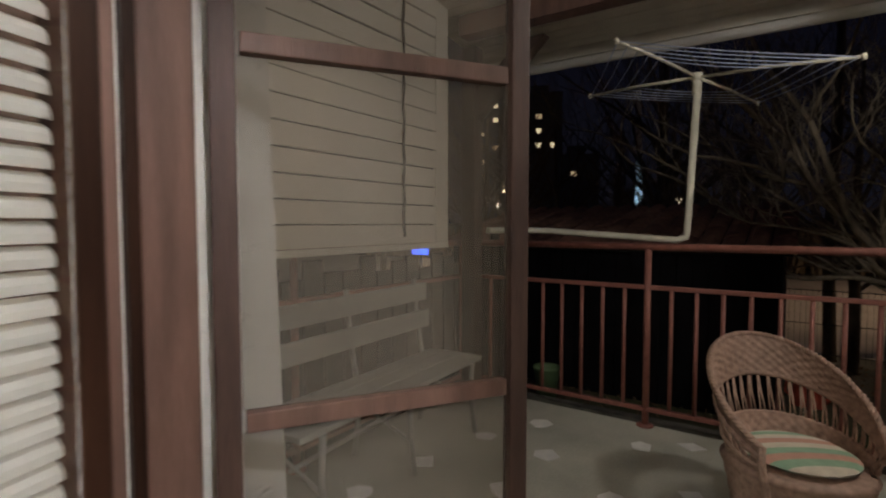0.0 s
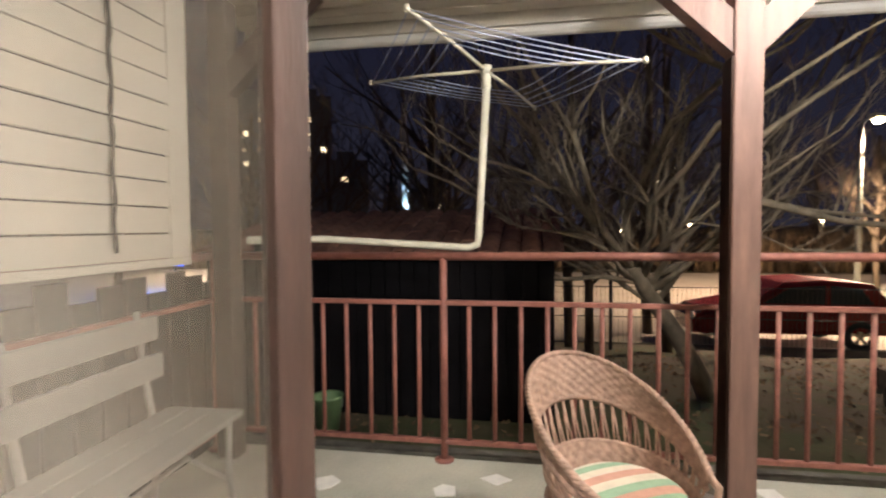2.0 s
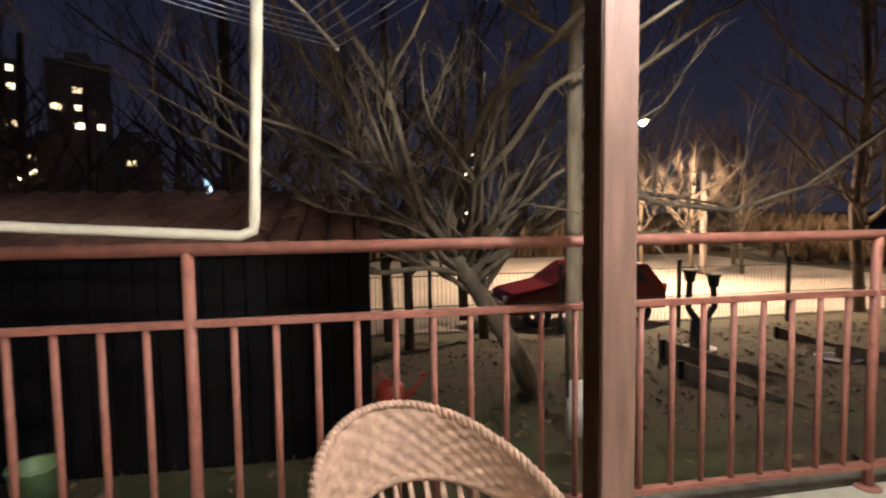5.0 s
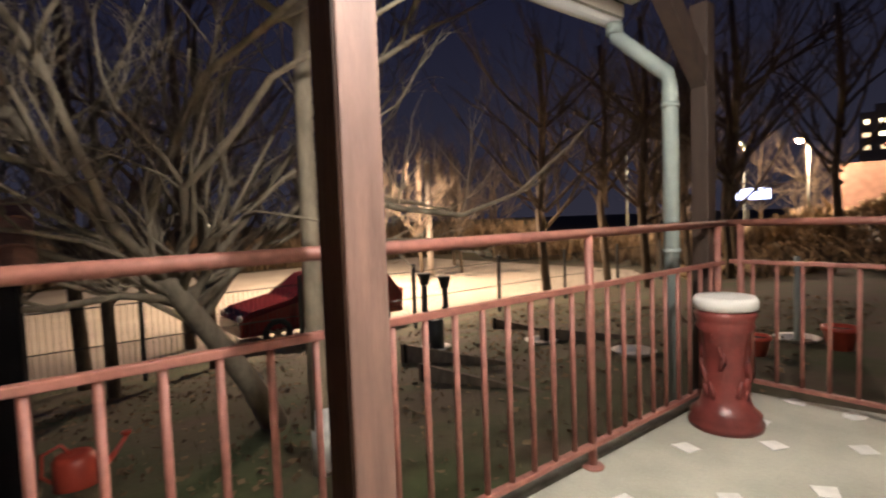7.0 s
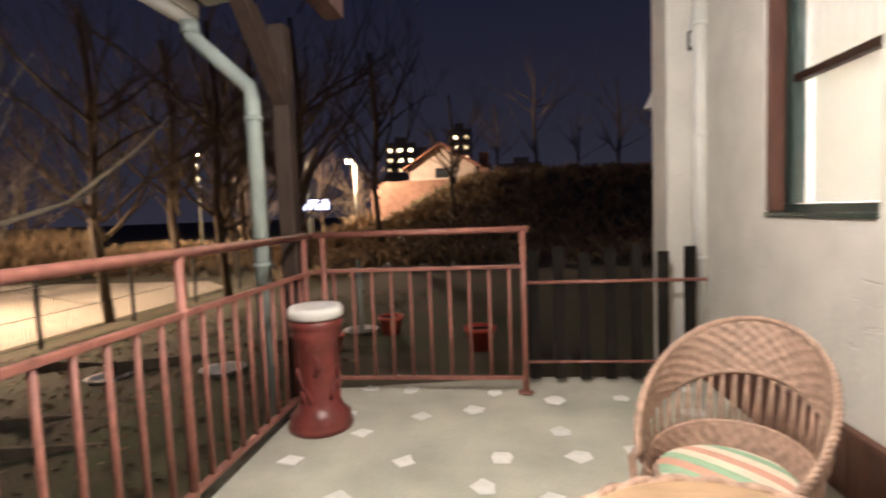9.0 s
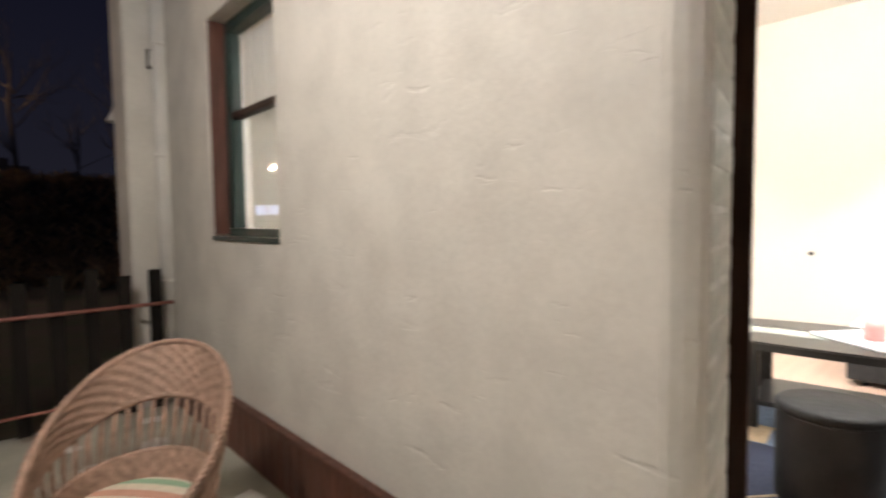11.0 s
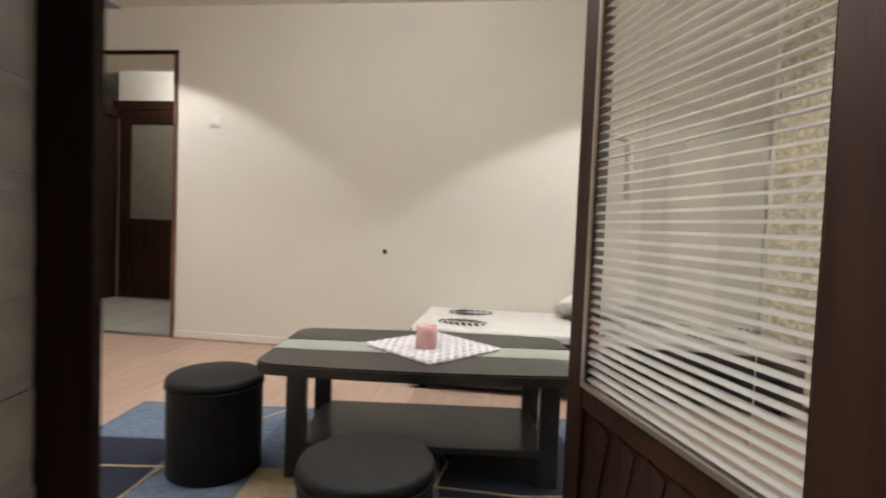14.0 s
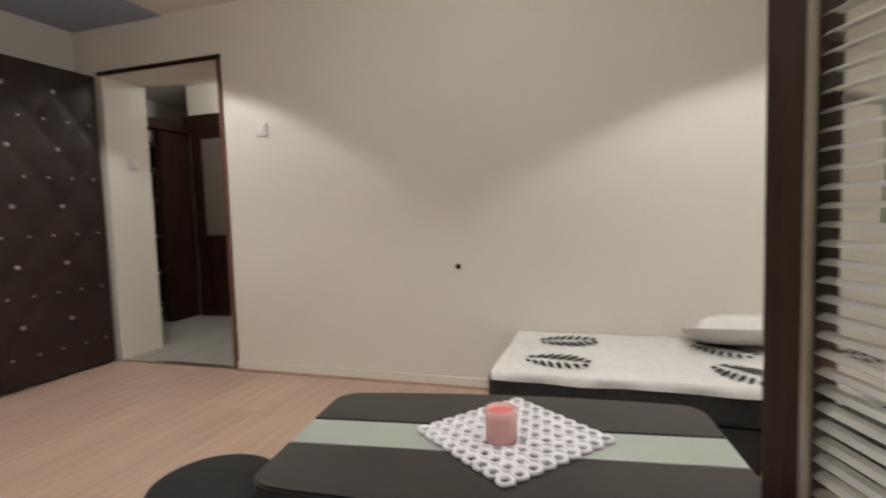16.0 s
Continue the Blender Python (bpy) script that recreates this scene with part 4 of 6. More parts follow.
def barrel(hx, hy, bow, r, n=6):
    """Rectangle with bowed long sides and rounded corners."""
    pts = []
    for sx, sy, a0 in ((1, 1, 0), (-1, 1, 90), (-1, -1, 180), (1, -1, 270)):
        for k in range(n + 1):
            a = radians(a0 + 90 * k / n)
            pts.append((sx * (hx - r) + r * math.cos(a), sy * (hy - r) + r * math.sin(a)))
    out = []
    for i, p in enumerate(pts):
        q = pts[(i + 1) % len(pts)]
        out.append(p)
        if abs(p[1] - q[1]) < 1e-4 and abs(p[0] - q[0]) > 0.3:
            for k in range(1, 8):
                x = p[0] + (q[0] - p[0]) * k / 8
                out.append((x, p[1]))
    return [(x, y + math.copysign(bow * (1 - (x / hx) ** 2), y)) for x, y in out]


def table_piece(y0, y1, hx, z0, z1):
    full = barrel(hx, 0.30, 0.035, 0.07)
    bm = bmesh.new()
    prism(bm, full, z0, z1)
    for y, s in ((y0, -1), (y1, 1)):
        r = bmesh.ops.bisect_plane(bm, geom=bm.verts[:] + bm.edges[:] + bm.faces[:], plane_co=(0, y, 0), plane_no=(0, s, 0), clear_outer=True)
        ed = [e for e in r["geom_cut"] if isinstance(e, bmesh.types.BMEdge)]
        if ed:
            bmesh.ops.contextual_create(bm, geom=ed)
    top = [e for e in bm.edges if all(v.co.z > z1 - 1e-5 for v in e.verts)]
    bmesh.ops.bevel(bm, geom=top, offset=0.006, segments=2, affect="EDGES")
    return bm


part("tabletop_board", table_piece(-0.4, -0.078, 0.575, 0.395, 0.432), M_BLACK, tt)
part("tabletop_board", table_piece(0.078, 0.4, 0.575, 0.395, 0.432), M_BLACK, tt)
part("glass_strip", bx(-0.572, 0.572, -0.077, 0.077, 0.415, 0.4305, bevel=0.002), M_GREENGLASS, tt, "frosted green glass strip")
part("rail", bx(-0.45, 0.45, -0.07, 0.07, 0.37, 0.394), M_BLACK, tt)
for sx in (-1, 1):
    for sy in (-1, 1):
        part("leg", bx(sx * 0.445 - 0.034, sx * 0.445 + 0.034, sy * 0.20 - 0.02, sy * 0.20 + 0.02, 0.0, 0.394, bevel=0.005), M_BLACK, tt)
part("shelf", bx(-0.44, 0.44, -0.22, 0.22, 0.115, 0.137, bevel=0.004), M_BLACK, tt)


def stool(x, y, label):
    s = thing("pouf_stool", (x, y, FZ + 0.006), label, "stool", "round black stools")
    part("drum", lathe(bmesh.new(), [(0.156, 0.0), (0.161, 0.008), (0.162, 0.17), (0.161, 0.305), (0.163, 0.31)], 48), M_LEATHER, s)
    part("seat", lathe(bmesh.new(), [(0.163, 0.3105), (0.165, 0.328), (0.161, 0.340), (0.15, 0.346), (0.0005, 0.350)], 48), M_LEATHER, s, "padded black top")
    part("piping", tube(bmesh.new(), [(0.165 * math.cos(k * math.tau / 56), 0.165 * math.sin(k * math.tau / 56), 0.312) for k in range(56)], 0.003, 6, True), M_LEATHER, s)
    part("seam", tube(bmesh.new(), [(-0.1614, 0.01, 0.02), (-0.1624, 0.01, 0.17), (-0.1614, 0.01, 0.305)], 0.0018, 5), M_LEATHER, s)


stool(-1.70, -0.325, "round black leatherette stool at the table end")
stool(-1.16, 0.388, "round black leatherette stool before the table")

dl = thing("crochet_doily", pose(-1.975, 0.42, FZ + 0.4335, 0, 0, 51.5), "white crocheted square doily lying on the table", "doily")
bm = bmesh.new()
for i in range(9):
    for j in range(9):
        cx, cy = (i - 4) * 0.0425, (j - 4) * 0.0425
        tube(bm, [(cx + 0.0175 * math.cos(k * math.tau / 12), cy + 0.0175 * math.sin(k * math.tau / 12), 0.002 + 0.001 * math.sin(3 * k + i)) for k in range(12)], 0.0074, 5, True)
part("lace", bm, M_LACE, dl)
bm = bmesh.new()
for i in range(8):
    for j in range(8):
        cx, cy = (i - 3.5) * 0.0425, (j - 3.5) * 0.0425
        prism(bm, [(cx + 0.011 * math.cos(k * math.tau / 8), cy + 0.011 * math.sin(k * math.tau / 8)) for k in range(8)], 0.0005, 0.0035)
part("knots", bm, M_LACE, dl)

cd = thing("candle_jar", (-1.93, 0.40, FZ + 0.439), "pink candle in a frosted glass jar on the doily", "candle")
part("jar", lathe(bmesh.new(), [(0.036, 0), (0.040, 0.004), (0.0405, 0.06), (0.040, 0.088), (0.037, 0.088), (0.036, 0.062)], 28), M_JAR, cd)
part("wax", lathe(bmesh.new(), [(0.034, 0.063), (0.0355, 0.076), (0.0005, 0.074)], 24), M_PINKWAX, cd, "deep pink wax")

# rug
rug = thing("rug", pose(-1.68, 0.28, FZ, 0, 0, 97.0), "blue patchwork rug with tan lines under the table", "rug")
part("base_cloth", bx(-1.22, 1.22, -0.72, 0.72, 0.0, 0.006, bevel=0.002), M_RUG, rug)
RP = [(-1.20, -0.62, -0.70, -0.28, 0), (-0.60, 0.05, -0.70, -0.15, 2), (0.07, 0.75, -0.70, -0.32, 0), (0.77, 1.20, -0.70, 0.0, 2), (-1.20, -0.80, -0.26, 0.30, 2),
      (-0.30, 0.20, 0.10, 0.70, 0), (0.22, 0.75, -0.05, 0.50, 2), (-1.20, -0.50, 0.32, 0.70, 0), (0.30, 0.52, -0.30, -0.10, 1), (-0.44, -0.20, -0.14, 0.08, 1), (0.78, 1.2, 0.05, 0.7, 0)]
M_RUG2 = mat("pale_blue_rug", (0.17, 0.22, 0.30), 0.95, scale=40, vary=0.3, bump=0.4, fine=300)
for x0, x1, y0, y1, k in RP:
    part("patch", bx(x0, x1, y0, y1, 0.0062, 0.0075), (M_RUG2, M_RUGTAN, M_RUGNAVY)[k], rug)
for pts in ([(-1.1, -0.65), (-0.8, -0.2), (-0.75, 0.3), (-0.5, 0.7)], [(-0.2, -0.7), (0.1, -0.4), (0.25, 0.2), (0.1, 0.68)], [(0.5, -0.7), (0.6, -0.2), (0.9, 0.2), (1.1, 0.66)], [(-1.2, 0.05), (-0.4, 0.09), (0.5, -0.03), (1.2, 0.03)]):
    part("line", tube(bmesh.new(), [(x, y, 0.006) for x, y in pts], 0.006, 5), M_RUGTAN, rug, "thin tan line")

# sofa bed, throw, pillow
sf = thing("sofa_bed", (-3.50, 0.17, FZ), "low charcoal fabric sofa bed along the wall", "sofa")
part("base", bx(0.0, 0.72, 0.0, 2.05, 0.03, 0.185, bevel=0.012), M_SOFA, sf)
part("mattress", bx(0.0, 0.735, -0.005, 2.06, 0.187, 0.345, bevel=0.035), M_SOFA, sf)
for x in (0.06, 0.66):
    for y in (0.08, 1.95):
        part("foot", lathe(bmesh.new(), [(0.02, 0), (0.025, 0.03)], 12, (x, y, 0)), M_BLACK, sf)
th = thing("throw", (-3.50, 0.17, FZ + 0.347), "white throw with black leaf prints spread over the sofa", "throw")
bm = bmesh.new()
nx, ny, g = 34, 70, []
for i in range(nx + 1):
    row = []
    for j in range(ny + 1):
        x, y = -0.0 + 0.765 * i / nx, 0.015 + 2.02 * j / ny
        z = 0.006 + 0.006 * noise.noise((x * 7, y * 5, 1.3))
        z -= max(0.0, x - 0.738) * 1.3
        row.append(bm.verts.new((min(x, 0.742 + 0.006 * math.sin(y * 21)), y, z)))
    g.append(row)
lowr = [[bm.verts.new(v.co - Vector((0, 0, 0.004))) for v in r] for r in g]
for q in (g, lowr):
    for i in range(nx):
        for j in range(ny):
            bm.faces.new((q[i][j], q[i + 1][j], q[i + 1][j + 1], q[i][j + 1])).smooth = True
part("cloth", bm, M_THROW, th)
rnd = random.Random(9)
for cx, cy, ang in ((0.20, 0.30, 1.75), (0.56, 0.28, 1.45), (0.24, 1.00, 0.95), (0.60, 1.02, 0.75), (0.22, 1.50, 1.2), (0.58, 1.66, 0.9), (0.26, 1.88, 1.5)):
    m = Matrix.Translation((cx, cy, 0.0135)) @ Matrix.Rotation(ang, 4, "Z")
    for k in range(8):
        u = (k - 3.5) / 4
        h = 0.075 * (1 - u * u) + 0.018
        for sd in (-1, 1):
            mm = m @ Matrix.Translation(((k - 3.5) * 0.036, sd * (h * 0.55 + 0.012), 0)) @ Matrix.Rotation(sd * 1.15 + rnd.uniform(-0.1, 0.1), 4, "Z")
            blade = [(-h * 0.6, 0), (-h * 0.2, -0.011), (h * 0.3, -0.009), (h * 0.6, 0), (h * 0.3, 0.009), (-h * 0.2, 0.011)]
            part("leaf_print", prism(bmesh.new(), blade, 0, 0.0016, m=mm), M_INK, th)
pl = thing("pillow", pose(-3.33, 1.28, FZ + 0.365, 0, -14, 4), "soft cream pillow lying against the wall", "pillow")
bm = bmesh.new()
up, dn = [], []
for i in range(17):
    ru, rd = [], []
    for j in range(21):
        u, v = i / 8 - 1, j / 10 - 1
        e = max(0.0, (1 - u ** 4) * (1 - v ** 4)) ** 0.55
        ru.append(bm.verts.new((u * 0.15, v * 0.25, 0.075 + 0.075 * e)))
        rd.append(bm.verts.new((u * 0.15, v * 0.25, 0.075 - 0.07 * e)))
    up.append(ru), dn.append(rd)
for q in (up, dn):
    for i in range(16):
        for j in range(20):
            bm.faces.new((q[i][j], q[i + 1][j], q[i + 1][j + 1], q[i][j + 1])).smooth = True
part("cover", bm, M_THROW, pl)

# padded door, trims, switches
pd = thing("padded_door", pose(-3.49, -2.86, FZ + 0.01, 0, 0, 0), "open dark brown padded leatherette door with studs", "door")
bm = bmesh.new()
box(bm, 0.0, 0.98, -0.025, 0.025, 0, 2.07, bevel=0.01)
part("slab", bm, M_PADDED, pd)
nx, nz = 44, 92
bm, g = bmesh.new(), []
for i in range(nx + 1):
    row = []
    for j in range(nz + 1):
        x, z = 0.02 + 0.94 * i / nx, 0.02 + 2.03 * j / nz
        u, w = x / 0.155, z / 0.19
        q = abs(math.sin((u + w) * math.pi / 2) * math.sin((u - w) * math.pi / 2))
        row.append(bm.verts.new((x, 0.0262 + 0.014 * q ** 0.5, z)))
    g.append(row)
for i in range(nx):
    for j in range(nz):
        bm.faces.new((g[i][j], g[i + 1][j], g[i + 1][j + 1], g[i][j + 1])).smooth = True
part("padding", bm, M_PADDED, pd)
me = mesh_of(lathe(bmesh.new(), [(0.015, 0), (0.014, 0.004), (0.007, 0.009), (0.0005, 0.010)], 12), M_SILVER, "stud")
for j in range(11):
    for i in range(7):
        x, z = (i + (0.5 if j % 2 else 0.0)) * 0.155, j * 0.19
        if 0.03 < x < 0.95 and 0.05 < z < 2.05:
            o = new("stud", me)
            o.parent = pd
            o.matrix_local = Matrix.Translation((x, 0.0275, z)) @ Matrix.Rotation(radians(-90), 4, "X")
tr = tagged(new("door_trim"), "thin dark brown trim round the hall doorway", "trim", kind="structure")
part("head", bx(-3.513, -3.498, -2.83, -1.75, 2.272, 2.302, bevel=0.004), M_DARKWOOD, tr)
part("side", bx(-3.513, -3.498, -1.78, -1.752, FZ, 2.271, bevel=0.004), M_PLANKWOOD, tr)
part("sill", bx(-3.56, -3.50, -2.80, -1.782, FZ + 0.0005, FZ + 0.008, bevel=0.003), M_SILVER, tr)
bb = tagged(new("baseboard"), "low pale wooden baseboard", "baseboard", kind="structure")
part("board", bx(-3.513, -3.498, -1.75, 2.29, FZ, FZ + 0.06, bevel=0.004), M_ROOMWALL, bb)
part("bead", bx(-3.497, -3.482, -1.75, 2.29, FZ, FZ + 0.016, bevel=0.004), M_LAMINATE, bb)


def switch(at, label):
    s = thing("light_switch", at, label, "light switch", "light switches")
    part("plate", bx(0.0, 0.012, -0.042, 0.042, -0.042, 0.042, bevel=0.006), M_WHITE, s)
    part("rocker", bx(0.0125, 0.019, -0.025, 0.025, -0.025, 0.025, bevel=0.004), M_WHITE, s)


switch(pose(-3.514, -1.46, 1.79), "white square light switch on the cream wall")
switch(pose(-3.72, -2.799, 1.66, 0, 0, 90), "white square light switch in the doorway")
nl = thing("wall_plug", (-3.514, -0.166, 0.906), "small dark wall plug in the plaster", "wall plug")
part("sleeve", lathe(bmesh.new(), [(0.016, 0), (0.016, 0.006), (0.008, 0.008), (0.006, 0.003)], 16), M_RUBBER, nl, at=Matrix.Rotation(radians(90), 4, "Y"))


def downlight(x, y):
    d = thing("downlight", (x, y, 2.62), "small round recessed ceiling spot with a bright lens", "lamp", "ceiling spots")
    part("ring", tube(bmesh.new(), [(0.045 * math.cos(k * math.tau / 24), 0.045 * math.sin(k * math.tau / 24), -0.002) for k in range(24)], 0.007, 6, True), M_SILVER, d)
    part("lens", lathe(bmesh.new(), [(0.038, -0.004), (0.038, -0.001)], 20), M_WHITELIGHT, d)


# first and last fittings are added, unseen, for the door and window fill spots
for x, y in ((-0.80, -0.15), (-2.45, 1.5), (-2.75, -1.9), (-1.2, 1.6), (-1.05, -1.75)):
    downlight(x, y)

# unseen pendant, added only to hang the low room fill from
rl = thing("room_fill_pendant", (-1.75, 0.1, 2.62), "unseen round white pendant added to carry the room's fill light", "lamp")
part("base", lathe(bmesh.new(), [(0.10, -0.035), (0.11, -0.03), (0.11, 0.0)], 28), M_WHITE, rl)

part("cord", tube(bmesh.new(), [(0, 0, -0.03), (0, 0, -0.22)], 0.006, 6), M_WHITE, rl)

ct = thing("lace_curtain", (0, 2.24, 0), "cream lace curtain hanging in folds over the window wall", "curtain")
bm, top, bot = bmesh.new(), [], []
for i in range(181):
    x = -3.30 + 2.6 * i / 180
    y = 0.028 * math.sin(x * 42) + 0.012 * math.sin(x * 17 + 1)
    top.append(bm.verts.new((x, y, 2.55))), bot.append(bm.verts.new((x, y * 1.4, 0.28)))
for i in range(180):
    bm.faces.new((bot[i], bot[i + 1], top[i + 1], top[i])).smooth = True
part("drape", bm, M_CURTAIN, ct)
part("rod", tube(bmesh.new(), [(-3.45, 0, 2.565), (-0.5, 0, 2.565)], 0.010, 8), M_WHITE, ct)

# ---- the hall ----
hf = tagged(new("hall_door_frame"), "dark brown door frame in the hall", "door frame", kind="structure")
part("jamb", bx(-5.10, -4.73, -3.66, -3.56, FZ, 2.12, bevel=0.006), M_DARKWOOD, hf)
part("head", bx(-5.10, -4.10, -3.70, -3.52, 2.121, 2.22, bevel=0.006), M_DARKWOOD, hf)
hd2 = thing("hall_door", pose(-5.08, -3.50, FZ + 0.01), "closed dark brown hall door with a tall glass pane", "door")
part("stile", bx(-0.012, 0.03, 0.0, 0.13, 0, 2.0, bevel=0.005), M_DARKWOOD, hd2)
part("stile", bx(-0.012, 0.03, 0.72, 0.85, 0, 2.0, bevel=0.005), M_DARKWOOD, hd2)
part("lower_panel", bx(-0.008, 0.024, 0.131, 0.719, 0, 0.85, bevel=0.01), M_DARKWOOD, hd2)
part("top_rail", bx(-0.012, 0.03, 0.131, 0.719, 1.86, 2.0, bevel=0.004), M_DARKWOOD, hd2)
part("pane", bx(0.0, 0.012, 0.131, 0.719, 0.851, 1.859), M_HALLPANE, hd2, "dim frosted glass pane")
part("architrave", bx(-0.012, 0.04, 0.852, 0.95, 0, 2.10, bevel=0.004), M_DARKWOOD, hd2)
part("architrave", bx(-0.012, 0.04, -0.08, 0.85, 2.002, 2.10, bevel=0.004), M_DARKWOOD, hd2)
cab = thing("hall_cabinet", (-5.6, -4.36, FZ), "white cabinet with dark shelves beyond the hall", "cabinet")
for x in (0.0, 0.68):
    part("side", bx(x, x + 0.02, 0, 0.35, 0, 1.9, bevel=0.003), M_WHITE, cab)
part("back", bx(0.021, 0.679, 0.0, 0.01, 0, 1.9), M_BLACK, cab)
for z in (0.05, 0.45, 0.85, 1.25, 1.58, 1.88):
    part("shelf", bx(0.021, 0.679, 0.011, 0.345, z, z + 0.02, bevel=0.002), M_WHITE, cab)

# room floor planks, hall floor planks
r = random.Random(2)
cache = {}
y, k = -3.05, 0
while y < 2.29:
    y1 = min(y + 0.192, 2.298)
    x = -3.513 - r.uniform(0, 1.1)
    while x < -WT:
        a, b = max(x, -3.513), min(x + 1.28, -WT - 0.002)
        if b - a > 0.03:
            key = (round(b - a, 3), round(y1 - y, 3))
            if key not in cache:
                cache[key] = mesh_of(bx(0, b - a - 0.0015, 0, y1 - y - 0.0015, 0, 0.0115, bevel=0.0012), M_LAMINATE, "plank")
            o = new("plank", cache[key])
            o.parent, o.location = room_floor, (a, y, FZ - 0.0118)
        x += 1.28
    y = y1
    k += 1

# ---- garden and street ----
def branch(bm, rng, p, d, length, radius, depth, droop=0.0, kink=0.17, taper=0.75):
    """A crooked limb that splits into thinner ones."""
    n = 6
    pts, rad, cur, dirn = [p], [radius], p.copy(), d.normalized()
    for i in range(n):
        dirn = (dirn + Vector((rng.uniform(-1, 1), rng.uniform(-1, 1), rng.uniform(-0.8, 0.9) + 0.25 - droop)) * kink).normalized()
        cur = cur + dirn * length / n
        pts.append(cur.copy())
        rad.append(radius * (1 - taper * (i + 1) / n))
    tube(bm, pts, rad, 7 if radius > 0.02 else (4 if radius > 0.006 else 3))
    if depth:
        for i in range(2 + (1 if depth > 1 else 2) + rng.randrange(2)):
            k = rng.randrange(1, n + 1)
            side = Vector((rng.uniform(-1, 1), rng.uniform(-1, 1), rng.uniform(-0.35, 0.9)))
            nd = ((pts[k] - pts[k - 1]).normalized() + side * 0.8).normalized()
            branch(bm, rng, pts[k], nd, length * rng.uniform(0.36, 0.66), rad[k] * 0.70 + 0.0012, depth - 1, droop, kink, taper)


def tree(name, base, trunk, limbs, seed, label, lime=0.0, depth=3, bark=None, r0=0.08, droop=0.0):
    """trunk: points from the base; limbs: (start, direction, length, radius)."""
    rng = random.Random(seed)
    t = thing(name, base, label, "tree", "bare trees")
    n = len(trunk)
    part("trunk", tube(bmesh.new(), trunk, [r0 * (1 - 0.45 * i / (n - 1)) for i in range(n)], 10), bark or M_BARK, t)
    if lime:
        part("limewash", tube(bmesh.new(), [trunk[0], (trunk[0][0], trunk[0][1], lime)], r0 * 1.06, 10), M_LIME, t, "white limewashed trunk foot")
    bm = bmesh.new()
    for p, d, l, r in limbs:
        branch(bm, rng, Vector(p), Vector(d), l, r, depth, droop)
    part("crown", bm, bark or M_BARK, t)
    return t


M_BARK2 = mat("pale_bark", (0.31, 0.25, 0.175), 0.9, scale=14, vary=0.4, bump=0.5, fine=60, stretch=(1, 1, 0.4))
# fruit tree: leaning trunk, a few strong crooked boughs, many short spurs
AP = Vector((5.5, -0.82, -0.56))
ap = thing("apple_tree", AP, "bare spreading fruit tree with a leaning trunk", "tree", "bare trees")
apr = random.Random(17)
part("trunk", tube(bmesh.new(), [(0, 0, 0), (-0.12, 0.22, 0.42), (-0.26, 0.46, 0.80), (-0.42, 0.72, 1.16), (-0.50, 0.86, 1.38)], [0.115, 0.09, 0.08, 0.072, 0.06], 10), M_BARK2, ap)
BOUGHS = [((-0.46, 0.80, 1.30), (-0.25, 0.70, 0.85), 3.0, 0.046), ((-0.50, 0.86, 1.38), (0.05, 0.30, 1.0), 2.9, 0.044), ((-0.44, 0.76, 1.22), (-0.35, 0.95, 0.50), 2.5, 0.040),
          ((-0.42, 0.72, 1.16), (0.30, -0.30, 0.95), 2.6, 0.040), ((-0.36, 0.62, 1.02), (0.15, -0.75, 0.55), 2.3, 0.036), ((-0.48, 0.84, 1.34), (-0.55, 0.10, 0.95), 2.6, 0.040),
          ((-0.50, 0.86, 1.38), (0.55, 0.60, 0.80), 2.7, 0.038), ((-0.30, 0.52, 0.90), (-0.45, 0.55, 0.35), 1.7, 0.030), ((-0.44, 0.76, 1.22), (-0.20, 1.0, 0.20), 2.2, 0.032),
          ((-0.40, 0.68, 1.12), (-0.30, -0.60, 0.80), 2.3, 0.036), ((-0.50, 0.86, 1.38), (-0.15, 0.85, 1.0), 3.1, 0.040), ((-0.42, 0.70, 1.14), (0.55, -0.85, 0.35), 2.2, 0.032)]
for p, d, l, r in BOUGHS:
    bm = bmesh.new()
    branch(bm, apr, Vector(p), Vector(d), l, r * 0.86, 4, 0.14, 0.40, 0.70)
    part("bough", bm, M_BARK2, ap)
for k in range(14):
    a, bm = k * 2.4, bmesh.new()
    branch(bm, apr, Vector((-0.44, 0.76, 1.20 + 0.012 * k)), Vector((0.7 * math.sin(a) - 0.1, math.cos(a) + 0.1, 0.30 + 0.11 * (k % 7))), 1.7 + 0.14 * (k % 5), 0.022, 3, 0.16, 0.42, 0.68)
    part("bough", bm, M_BARK2, ap)
tree("young_tree", (4.0, -0.565, -0.36), [(0, 0, 0), (0.0, 0.02, 1.0), (-0.02, 0.03, 2.0), (0.0, 0.0, 3.2), (0.02, 0.05, 4.6)],
     [((0, 0.0, 1.75), (0.2, -0.95, -0.12), 1.3, 0.028), ((-0.02, 0.03, 2.1), (-0.1, -0.8, 0.7), 1.6, 0.026), ((0, 0, 2.6), (0.2, 0.8, 0.6), 1.6, 0.026),
      ((0, 0, 3.0), (-0.4, -0.5, 0.9), 1.6, 0.024), ((0, 0, 3.4), (0.3, 0.6, 0.9), 1.5, 0.022)], 8,
     "straight young tree with a limewashed foot", lime=0.42, depth=2, bark=M_BARK2, r0=0.065)
